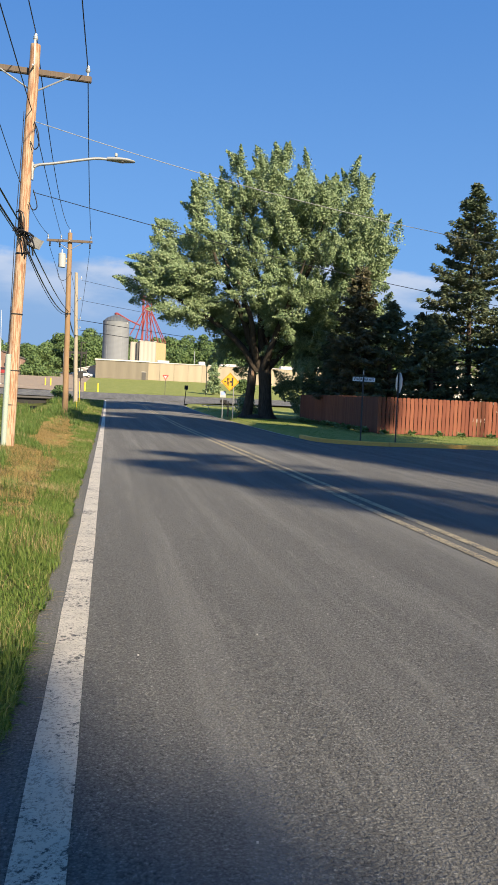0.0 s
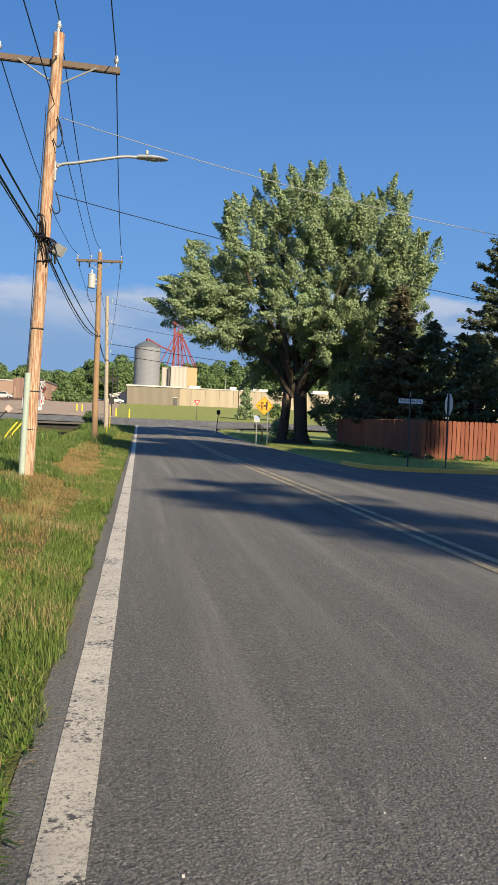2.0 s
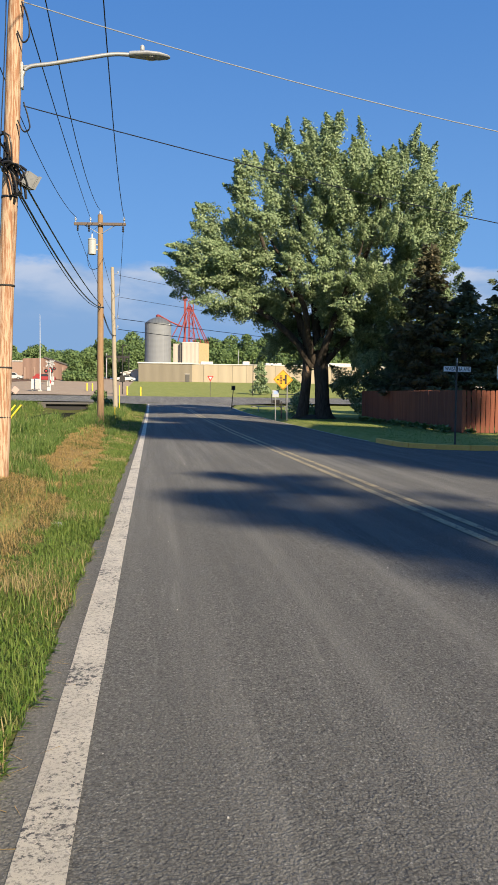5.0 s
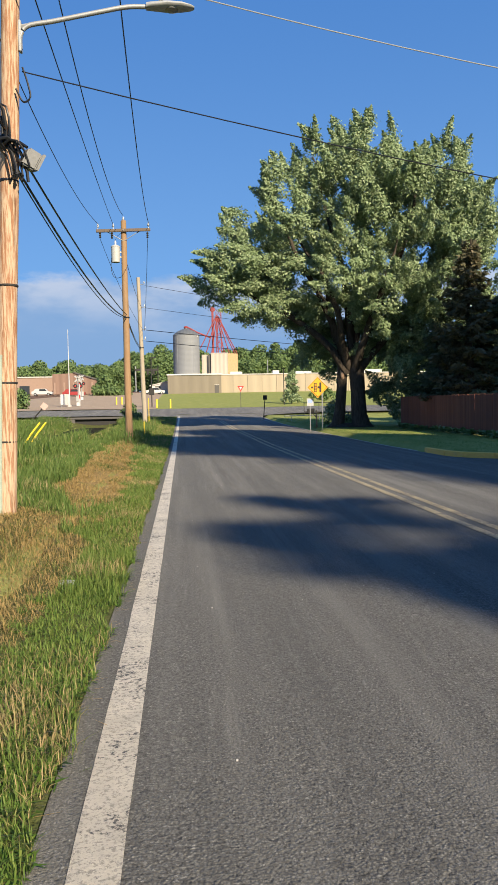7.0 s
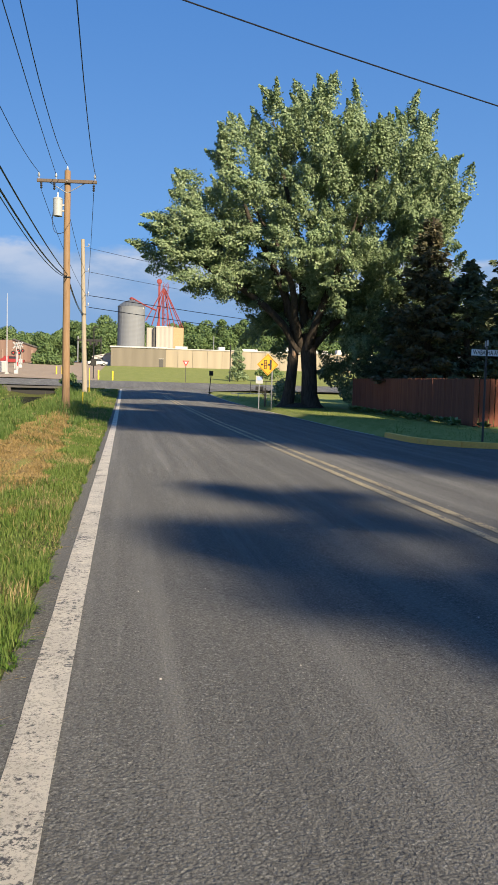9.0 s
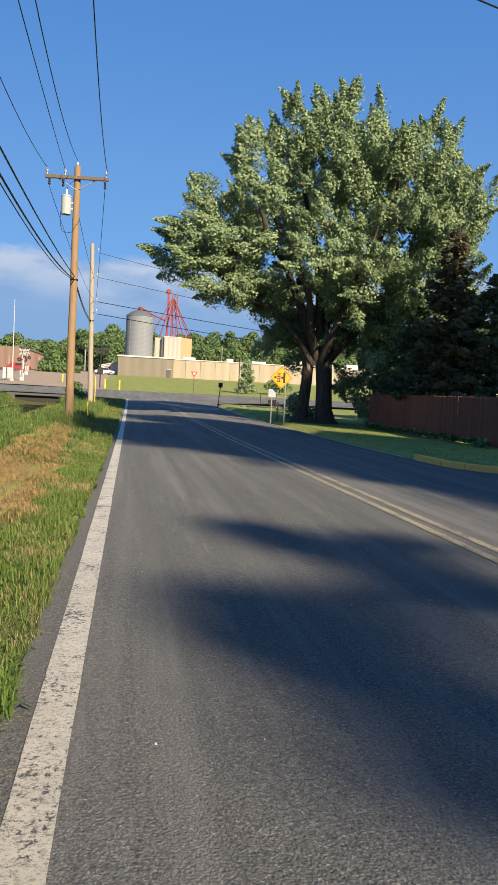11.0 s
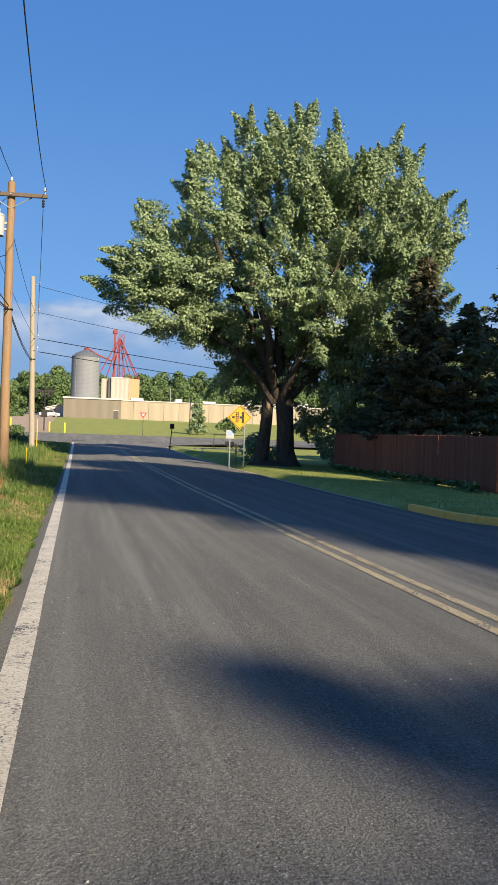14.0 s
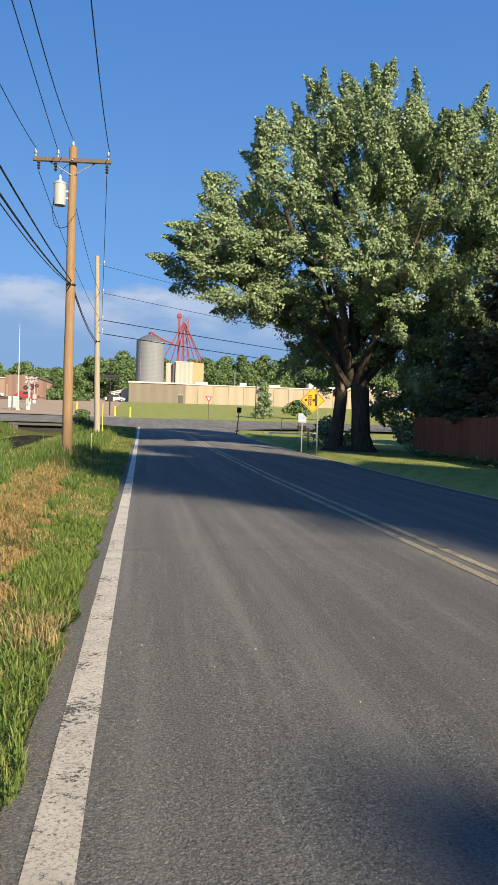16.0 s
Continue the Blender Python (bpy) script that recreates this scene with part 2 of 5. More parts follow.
ARM_WOOD = pole_wood("crossarm_wood", (0.135, 0.105, 0.082), (0.105, 0.082, 0.066), (0.07, 0.07, 0.05), 0.6)
FENCE = fence_wood()
GALV = plain("galvanised_steel", (0.33, 0.34, 0.34), 0.5, 0.5, dirty=0.2)
LAMP_GREY = plain("lamp_housing_grey", (0.34, 0.35, 0.35), 0.5, 0.2)
LENS = plain("lamp_lens", (0.22, 0.22, 0.21), 0.2)
AMP = plain("amplifier_casting", (0.19, 0.195, 0.20), 0.55, 0.2)
CABLE = plain("cable_black", (0.008, 0.009, 0.012), 0.45, dirty=0.0)
STEEL_WIRE = plain("stranded_wire", (0.03, 0.034, 0.045), 0.5, 0.3, dirty=0.0)
PORCELAIN = plain("grey_porcelain", (0.5, 0.52, 0.55), 0.2)
CAN = plain("transformer_paint", (0.36, 0.37, 0.36), 0.45, dirt=(0.3, 0.2, 0.12))
GUARD = plain("grey_green_conduit", (0.31, 0.37, 0.31), 0.5)
YELLOW_PLASTIC = plain("yellow_plastic", (0.75, 0.55, 0.04), 0.5)
KERB_YELLOW = plain("kerb_yellow_paint", (0.80, 0.44, 0.10), 0.8, scale=3.0, dirt=(0.3, 0.25, 0.2), dirty=0.6, bump=0.004)
CONCRETE = plain("concrete", (0.42, 0.40, 0.37), 0.9, scale=2.0, dirty=0.5, bump=0.004)
SIGN_YELLOW = plain("sign_yellow", (0.62, 0.30, 0.008), 0.4, var=0.03, dirty=0.08)
SIGN_BLACK = plain("sign_black", (0.012, 0.012, 0.014), 0.45)
SIGN_WHITE = plain("sign_white", (0.46, 0.46, 0.46), 0.4, var=0.03, dirty=0.1)
MARKER_ORANGE, SIGN_PALE = plain("marker_orange", (0.55, 0.09, 0.025), 0.5), plain("faded_sign_face", (0.42, 0.30, 0.27), 0.6)
SIGN_PLATE = plain("sign_plate_white", (0.78, 0.78, 0.76), 0.4, var=0.03, dirty=0.05)
SIGN_RED = plain("sign_red", (0.55, 0.03, 0.025), 0.4)
SIGN_BLUE = plain("sign_blue", (0.25, 0.33, 0.55), 0.4)
SIGN_BACK = plain("sign_back_aluminium", (0.55, 0.57, 0.56), 0.4, 0.5)
DARK_STEEL = plain("dark_painted_steel", (0.02, 0.019, 0.018), 0.7)
GREEN_POST = plain("weathered_channel_post", (0.06, 0.057, 0.05), 0.7, 0.2)
# the second beige is a darker copy with shade in its colour; also for seams
BEIGE, BEIGE_SHADE = ribbed("beige_panel", (0.35, 0.295, 0.21), 2.4, 0, 0.02, 0.7, 0.0), ribbed("shaded_beige_panel", (0.185, 0.16, 0.12), 2.4, 0, 0.02, 0.7, 0.0)
SILO, SILO_ROOF = ribbed("corrugated_silo", (0.19, 0.20, 0.21), 0.32, 2, 0.006, 0.7, 0.0), ribbed("silo_roof_sheet", (0.15, 0.16, 0.165), 0.8, 0, 0.02)
WHITE_TRIM = plain("white_roof_trim", (0.5, 0.48, 0.45), 0.6)
BIN_WHITE, BIN_RUST = ribbed("white_bin_panel", (0.36, 0.325, 0.27), 1.1, 0, 0.03, 0.6, 0), plain("rust_stained_panel", (0.34, 0.24, 0.125), 0.7, scale=0.6, dirt=(0.5, 0.25, 0.08), dirty=0.7)
TOWER_RED = plain("faded_red_steel", (0.21, 0.035, 0.036), 0.6)
BRICK = plain("far_brick", (0.26, 0.18, 0.14), 0.9, scale=1.5, dirty=0.4)
BROWN_WALL = ribbed("brown_siding", (0.205, 0.13, 0.10), 1.6, 0, 0.04, 0.8, 0)
ROOF_DARK = plain("dark_roofing", (0.09, 0.085, 0.08), 0.9)
GLASS_DARK = plain("dark_window", (0.03, 0.035, 0.04), 0.15)
CAR_RED, CAR_WHITE = plain("red_paint", (0.26, 0.03, 0.03), 0.4), plain("white_vehicle_paint", (0.42, 0.42, 0.42), 0.4)
RUBBER = plain("rubber", (0.02, 0.02, 0.02), 0.8)
RAIL = plain("rusty_rail", (0.16, 0.10, 0.07), 0.6, 0.5)


# ---- mesh building ----
class Build:
    """Collects vertices and faces for one mesh."""

    def __init__(self):
        self.v, self.f = [], []

    def add(self, verts, faces):
        o = len(self.v)
        self.v += [tuple(p) for p in verts]
        self.f += [tuple(i + o for i in f) for f in faces]
        return self

    def box(self, c, s, m=None, bevel=0.0):
        """A box of size s round c; bevel cuts its edges."""
        hx, hy, hz = s[0] / 2, s[1] / 2, s[2] / 2
        m = (m or Matrix()) 
        if bevel:
            bm = bmesh.new()
            bmesh.ops.create_cube(bm, size=1.0)
            for v in bm.verts:
                v.co = Vector((v.co.x * s[0], v.co.y * s[1], v.co.z * s[2]))
            bmesh.ops.bevel(bm, geom=bm.edges[:], offset=bevel, segments=2, affect="EDGES")
            bm.verts.index_update()
            self.add([m @ (v.co + Vector(c)) for v in bm.verts], [[v.index for v in f.verts] for f in bm.faces])
            bm.free()
            return self
        p = [m @ Vector((c[0] + x * hx, c[1] + y * hy, c[2] + z * hz)) for x in (-1, 1) for y in (-1, 1) for z in (-1, 1)]
        return self.add(p, [(0, 1, 3, 2), (4, 6, 7, 5), (0, 4, 5, 1), (2, 3, 7, 6), (0, 2, 6, 4), (1, 5, 7, 3)])

    def tube(self, pts, radii, seg=8, cap=True):
        pts = [Vector(p) for p in pts]
        if isinstance(radii, (int, float)):
            radii = [radii] * len(pts)
        rings = []
        for i, p in enumerate(pts):
            d = (pts[min(i + 1, len(pts) - 1)] - pts[max(i - 1, 0)]).normalized()
            a = d.cross(Vector((0, 0, 1)) if abs(d.z) < 0.9 else Vector((1, 0, 0))).normalized()
            b = d.cross(a)
            rings += [p + (a * math.cos(2 * math.pi * j / seg) + b * math.sin(2 * math.pi * j / seg)) * radii[i] for j in range(seg)]
        faces = [(i * seg + j, i * seg + (j + 1) % seg, (i + 1) * seg + (j + 1) % seg, (i + 1) * seg + j) for i in range(len(pts) - 1) for j in range(seg)]
        if cap:
            faces += [tuple(reversed(range(seg))), tuple(range((len(pts) - 1) * seg, len(pts) * seg))]
        return self.add(rings, faces)

    def lathe(self, profile, c=(0, 0, 0), seg=20):
        """A turned shape from (radius, height) pairs."""
        return self.tube_rings([[Vector(c) + Vector((r * math.cos(2 * math.pi * j / seg), r * math.sin(2 * math.pi * j / seg), h)) for j in range(seg)] for r, h in profile], seg)

    def tube_rings(self, rings, seg):
        faces = [(i * seg + j, i * seg + (j + 1) % seg, (i + 1) * seg + (j + 1) % seg, (i + 1) * seg + j) for i in range(len(rings) - 1) for j in range(seg)]
        faces += [tuple(reversed(range(seg))), tuple(range((len(rings) - 1) * seg, len(rings) * seg))]
        return self.add([p for r in rings for p in r], faces)

    def prism(self, outline, thick, m):
        """A flat outline in local x, z, thickened along local y, at pose m."""
        n = len(outline)
        p = [m @ Vector((x, y, z)) for y in (-thick / 2, thick / 2) for x, z in outline]
        return self.add(p, [tuple(range(n)), tuple(reversed(range(n, 2 * n)))] + [(i, i + n, (i + 1) % n + n, (i + 1) % n) for i in range(n)])

    def mesh(self, name, mat, smooth=False):
        me = bpy.data.meshes.new(name)
        me.from_pydata(self.v, [], self.f)
        me.materials.append(mat)
        if smooth:
            me.polygons.foreach_set("use_smooth", [True] * len(me.polygons))
            me.set_sharp_from_angle(angle=radians(40))
        me.update()
        return me


def part(name, b, mat, parent=None, label="", smooth=False):
    ob = new(name, b.mesh(name, mat, smooth))
    ob.parent = parent
    return tagged(ob, label)


def bend(pts, n=6):
    """A smooth curve through the points."""
    p = [Vector(q) for q in pts]
    p = [2 * p[0] - p[1]] + p + [2 * p[-1] - p[-2]]
    out = []
    for a, c, d, e in zip(p, p[1:], p[2:], p[3:]):
        for k in range(n):
            u = k / n
            out.append(0.5 * (2 * c + (d - a) * u + (2 * a - 5 * c + 4 * d - e) * u * u + (3 * c - a - 3 * d + e) * u ** 3))
    return out + [p[-2]]


def thing(name, x, y, z, label, category, group="", kind="", rz=0.0):
    ob = new(name)
    ob.empty_display_size = 0.2
    ob.matrix_world = pose(x, y, z, 0, 0, rz)
    return tagged(ob, label, category, group, kind)


def structure(name, b, mat, label, category, smooth=False):
    return tagged(part(name, b, mat, None, "", smooth), label, category, kind="structure")


def quads(name, P, mat):
    """One mesh from an array of four-cornered leaves, n x 4 x 3."""
    n = len(P)
    me = bpy.data.meshes.new(name)
    me.vertices.add(4 * n)
    me.vertices.foreach_set("co", np.ascontiguousarray(P, dtype=np.float32).ravel())
    me.loops.add(4 * n)
    me.loops.foreach_set("vertex_index", np.arange(4 * n, dtype=np.int32))
    me.polygons.add(n)
    me.polygons.foreach_set("loop_start", np.arange(0, 4 * n, 4, dtype=np.int32))
    me.materials.append(mat)
    me.update(calc_edges=True)
    return me


# ---- the lie of the land ----
KX, KY, KR = 8.1, 26.0, 2.4      # right road edge, far kerb of the side street, corner radius


def rise(y):
    return float(np.interp(y, [-3000, 35, 55, 75, 90, 105, 200, 260, 420, 3000], [0, 0, 0.15, 0.45, 0.9, 1.65, 5.65, 7.2, 11, 13]))


def smooth01(v):
    v = min(1.0, max(0.0, v))
    return v * v * (3 - 2 * v)


def land(x, y):
    """Height of the ground."""
    z = rise(y)
    if x < -0.3 and y < 88:
        fade = smooth01((88 - y) / 22)
        z += 0.06 * smooth01((-0.3 - x) / 0.8) * fade
        z += (-0.75 * smooth01((-3.6 - x) / 3.6) + 0.9 * smooth01((-7.6 - x) / 4.5)) * fade
        bank = float(np.interp(y, [0, 14, 38, 60, 80], [0.08, 0.14, 0.17, 0.28, 0.0]))
        z += bank * smooth01((-1.1 - x) / 0.8) * (1 - smooth01((-3.4 - x) / 2.0))
    z -= 2.1 * math.exp(-((x + 8.0) / 2.8) ** 2 - ((y - 73) / 9) ** 2)
    if x > KX and y > KY:
        z += 0.03
    return z


def on_road(x, y):
    if -0.30 < x < KX and y < 92:
        return True
    if x >= KX and 11.5 < y < KY:
        return True
    if KX <= x < KX + KR and KY <= y < KY + KR:
        return math.hypot(x - KX - KR, y - KY - KR) > KR
    return False


def steps(*spans):
    out = []
    for a, b, s in spans:
        out += list(np.arange(a, b, s))
    return out + [spans[-1][1]]


def sheet(xs, ys, z):
    b = Build()
    nx = len(xs)
    b.v = [(x, y, z(x, y)) for y in ys for x in xs]
    b.f = [(j * nx + i, j * nx + i + 1, (j + 1) * nx + i + 1, (j + 1) * nx + i) for j in range(len(ys) - 1) for i in range(nx - 1)]
    return b


gx = steps((-2500, -400, 300), (-400, -60, 34), (-60, -12, 6), (-12, 16, 0.5), (16, 60, 4), (60, 400, 34), (400, 2500, 300))
gy = steps((-2000, -200, 300), (-200, -20, 30), (-20, 60, 0.75), (60, 112, 2.0), (112, 300, 12), (300, 3000, 300))


def under(x, y):
    near = x > -0.3 and on_road(x, y) or on_road(x + 0.5, y) or on_road(x - 0.5, y) or on_road(x, y + 0.75) or on_road(x, y - 0.75)
    return land(x, y) - ((0.28 if x > 3 else 0.10) if near and x > -0.45 else 0.0) + (0.02 * noise.noise((x * 0.7, y * 0.7, 0)) if abs(x) < 60 else 0) - (0.25 if 86 < y < 106 else 0)


structure("ground", sheet(gx, gy, under), SOIL, "green grass ground rising to a far field", "grass", True)

k = Mat("verge_soil", 0.95, 0, 0.1)
k.color(k.mix(k.ramp(k.noise(9.0, 5, 0.7), 0.35, 0.65), (0.05, 0.06, 0.018), (0.10, 0.105, 0.035))).bump(k.noise(40.0, 3), 0.02)
structure("verge", sheet(steps((-13, -4, 0.75), (-4, -0.3, 0.185)), steps((-15, 86, 0.75)), lambda x, y: land(x, y) + 0.012), k.m, "dark earth verge under rank grass", "ground", True)
# dark sheet that stands for deep shade in the hollow before the culvert
hollow_shade = Build()
for j in range(9):
    for i in range(28):
        a, q = 2 * math.pi * i / 28, (j / 8) * (1 + 0.12 * noise.noise((math.cos(2 * math.pi * i / 28) * 2, math.sin(2 * math.pi * i / 28) * 2, 5)))
        x, y = -7.9 + 2.7 * q * math.cos(a), 73.5 + 9.0 * q * math.sin(a)
        hollow_shade.v.append((x, y, land(x, y) + 0.05))
hollow_shade.f = [(28 * j + i, 28 * j + (i + 1) % 28, 28 * j + 28 + (i + 1) % 28, 28 * j + 28 + i) for j in range(8) for i in range(28)]
k = Mat("ditch_shade", 0.9, 0, 0.1)
k.color(k.mix(k.ramp(k.noise(1.6, 5, 0.65), 0.4, 0.7), (0.012, 0.012, 0.009), (0.03, 0.034, 0.016))).bump(k.noise(7.0, 4), 0.05)
structure("ditch_shade_sheet", hollow_shade, k.m, "dark sheet standing for shade in the ditch before the culvert", "ground", True)

# main road, side street and the cross road at the end
ry = steps((-60, 30, 5), (30, 108, 1.5))
def crown(x, y):
    """Height of the cambered asphalt, falling further to the gutter by the kerb."""
    if x <= 3.6:
        return rise(y) + 0.05 * (1 - ((x - 3.6) / 3.9) ** 2)
    return rise(y) + 0.05 - (0.05 + 0.10 * smooth01((84 - y) / 20)) * ((x - 3.6) / (KX - 3.6)) ** 2



structure("road_main", sheet([-0.30, -0.18, 0.6, 1.6, 2.6, 3.6, 4.6, 5.6, 6.6, 7.4, KX], [y for y in ry if y <= 92], crown), ASPHALT, "dark grey asphalt road with worn wheel tracks", "road", True)
sx = [KX, 8.5, 10, KX + KR, 20, 40, 120]
structure("road_side", sheet(sx, [11.5, 16, 21, KY - 0.001], lambda x, y: rise(y) - 0.1), ASPHALT_OLD, "faded asphalt side street joining the road", "road")
arc = [(KX + KR - KR * math.cos(a), KY + KR - KR * math.sin(a)) for a in np.linspace(0, math.pi / 2, 12)]
corner = Build()
corner.add([(KX, KY, -0.1)] + [(x, y, -0.1) for x, y in arc], [(0, i, i + 1) for i in range(1, 12)])
structure("road_corner", corner, ASPHALT_OLD, "asphalt fillet at the street corner", "road")
cross_x = steps((-140, -0.30, 20), (-0.30, KX, 2), (KX, 200, 20))
structure("road_cross", sheet(cross_x, [92, 96, 100, 104, 106], lambda x, y: rise(y) + 0.02), ASPHALT_OLD, "grey asphalt cross road at the junction", "road", True)
flare = Build()
for s, x0 in ((1, KX), (-1, -0.30)):
    c = [(x0 + s * 9 - s * 9 * math.cos(a), 83 + 9 * math.sin(a)) for a in np.linspace(0, math.pi / 2, 8)]
    flare.add([(x0, 92, rise(92) + 0.01)] + [(x, y, rise(y) + 0.012) for x, y in c], [(0, i, i + 1) if s < 0 else (0, i + 1, i) for i in range(1, 8)])
structure("road_flare", flare, ASPHALT_OLD, "asphalt flare at the junction mouth", "road")
structure("kerb_far", sheet(cross_x, [106, 106.4], lambda x, y: rise(106) + 0.14), CONCRETE, "pale concrete kerb of the cross road", "kerb")

# painted lines
for name, x0, x1, y0, y1, mat, label in (
        ("edge_line", -0.165, 0.0, -12, 88, WHITE_LINE, "worn white edge line on the asphalt"),
        ("centre_line", 3.34, 3.45, -12, 74, YELLOW_LINE, "faded yellow centre line"),
        ("centre_line", 3.58, 3.69, -12, 74, YELLOW_LINE, "faded yellow centre line")):
    jag = lambda x, y: crown(x, y) + 0.005
    b = sheet([x0, x1], [y for y in np.arange(y0, y1, 0.5)], jag)
    b.v = [(x + 0.006 * noise.noise((x * 9, y * 3.1, 0)), y, z) for x, y, z in b.v]
    structure(name, b, mat, label, "road marking")
structure("kerb_edging", sheet([KX - 0.14, KX - 0.02], list(np.arange(31, 84, 2.0)), lambda x, y: crown(x, y) + 0.02), CONCRETE, "thin pale concrete edging by the lawn", "kerb")

# yellow kerb stones round the corner
kerb_path = [(KX, KY + KR + 2.0)] + arc[:-1:3] + [arc[-1]] + [(KX + KR + 2.9 * i, KY) for i in range(1, 22)]
for i, (p, q) in enumerate(zip(kerb_path, kerb_path[1:])):
    d = Vector((q[0] - p[0], q[1] - p[1], 0))
    m = Matrix.Translation((p[0], p[1], 0)) @ Matrix.Rotation(math.atan2(d.y, d.x), 4, "Z")
    b = Build().box((d.length / 2, 0.08, rise(p[1]) - 0.085), (d.length - 0.012, 0.17, 0.28), m, 0.018)
    tagged(part("kerb_stone", b, KERB_YELLOW), "yellow painted concrete kerb stone", "kerb", "kerb stones", "structure")

# verge strip mown to straw, and the gravel rail yard
def straw_line(y):
    """Middle and width of the dry strip."""
    return -1.2 - 0.042 * (y - 17) - 0.12 * noise.noise((y * 0.4, 3, 0)), 1.05 * smooth01((y - 15) / 3) * smooth01((38.5 - y) / 5) + 0.02



straw = Build()
ys = list(np.arange(15.5, 38.0, 0.5))
for i, y in enumerate(ys):
    c, w = straw_line(y)
    for u in np.linspace(-0.5, 0.5, 7):
        x = c + u * w * (1 + 0.5 * noise.noise((y * 1.3, u * 5, 1)))
        straw.v.append((x, y, land(x, y) + 0.016))
straw.f = [(7 * i + k, 7 * i + k + 1, 7 * i + k + 8, 7 * i + k + 7) for i in range(len(ys) - 1) for k in range(6)]
structure("dry_strip", straw, STRAW, "dry mown straw strip in the verge", "grass", True)
def yard_rise(x, y):
    return rise(y) + 0.25 * smooth01((y - 125) / 40) * smooth01((-5 - x) / 8)


yard = sheet(steps((-160, -60, 20), (-60, -2, 4)), steps((106.4, 150, 6), (150, 330, 20)), lambda x, y: yard_rise(x, y) + 0.06 + (0.12 * noise.noise((x * 0.11, y * 0.11, 4))))
yard.v = [(min(x, -3.0 - max(0, (y - 118)) * 0.05) if x > -3.1 else x, y, z) for x, y, z in yard.v]
structure("rail_yard", yard, GRAVEL, "tan gravel yard by the railway", "ground", True)

# ---- utility poles and wires ----
def insulator(parent, x, z, y=0.0):
    b = Build().lathe([(0.012, -0.02), (0.016, 0.06), (0.03, 0.07), (0.055, 0.1), (0.035, 0.115), (0.05, 0.14), (0.028, 0.16), (0.034, 0.19), (0.02, 0.21)], (x, y, z), 10)
    return part("insulator", b, PORCELAIN, parent, "grey porcelain insulator", True)


def utility_pole(x, y, lean, height, r0, r1, wood, label, arm=None, arm_half=1.15, arm_tilt=0.0, side=-1, sunk=0.05):
    p = thing("utility_pole", x, y, land(x, y) - sunk, label, "utility pole", "poles along the road")
    n = 9
    b = Build().tube([(lean * (i / n) + 0.007 * math.sin(i * 1.7), 0.006 * math.cos(i * 2.1), height * i / n) for i in range(n + 1)], [r0 + (r1 - r0) * i / n for i in range(n + 1)], 18)
    part("shaft", b, wood, p, "", True)
    if arm:
        ax = lean * arm / height
        m = Matrix.Translation((ax, side * (r1 + 0.05), arm)) @ Matrix.Rotation(radians(arm_tilt), 4, "Y")
        a = part("crossarm", Build().box((0, 0, 0), (2 * arm_half, 0.095, 0.12), m, 0.012), ARM_WOOD, p, "weathered brown timber crossarm")
        for s in (-1, 1):
            q = m @ Vector((s * arm_half * 0.62, side * -0.055, -0.02))
            part("brace", Build().tube([q, (ax, side * (r1 - 0.01), arm - 0.42)], 0.016, 6), GALV, p, "flat galvanised brace")
        for u in (-0.93, 0.93):
            q = m @ Vector((u * arm_half, 0, 0.07))
            insulator(p, q.x, q.z, q.y)
        part("bolt", Build().tube([(ax, -r1 - 0.13, arm), (ax, -r1 + 0.02, arm)], 0.02, 8), GALV, p)
    return p


P1 = (-1.92, 14.6)
pole_1 = utility_pole(*P1, 0.33, 8.30, 0.12, 0.10, POLE_OLD, "flaking weathered timber utility pole in roadside grass", 7.82, 1.14, 1.6, 1, 0.18)
insulator(pole_1, 0.33, 8.32)
part("top_pin", Build().box((0.33, -0.1, 8.12), (0.03, 0.02, 0.5)), GALV, pole_1, "galvanised ridge pin")
part("cable_guard", Build().tube([(-0.075, -0.11, -0.1), (-0.045, -0.11, 1.0), (-0.01, -0.11, 2.08)], 0.058, 12), GUARD, pole_1, "grey-green plastic cable guard", True)
part("ground_wire", Build().tube([(-0.045 + 0.0215 * i + 0.008 * math.sin(i), -0.085, 2.0 + 0.55 * i) for i in range(10)], 0.008, 5), CABLE, pole_1)
for z in (1.05, 1.75, 2.9):
    part("band", Build().lathe([(0.124 - z * 0.0025, -0.012), (0.127 - z * 0.0025, 0.0), (0.124 - z * 0.0025, 0.012)], (0.04 * z, 0, z), 18), DARK_STEEL, pole_1, "dark steel band")

# street lamp bracket on the pole
lx = 0.24
arm_pts = [(lx + 0.1, 0, 5.66), (lx + 0.11, 0, 5.82), (lx + 0.2, 0, 5.93), (lx + 0.5, 0, 5.99), (lx + 1.0, 0, 6.10), (lx + 1.35, 0, 6.17), (lx + 1.62, 0, 6.18)]
lamp = part("street_lamp_arm", Build().tube(bend(arm_pts), 0.028, 10), GALV, pole_1, "galvanised street lamp arm", True)
part("arm_tie", Build().tube([(lx + 0.1, 0, 5.92), (lx + 0.32, 0, 5.955)], 0.022, 8), GALV, pole_1)
part("arm_plate", Build().box((lx + 0.105, 0, 5.80), (0.03, 0.1, 0.36), None, 0.008), GALV, pole_1)
head = Build()
rings = []
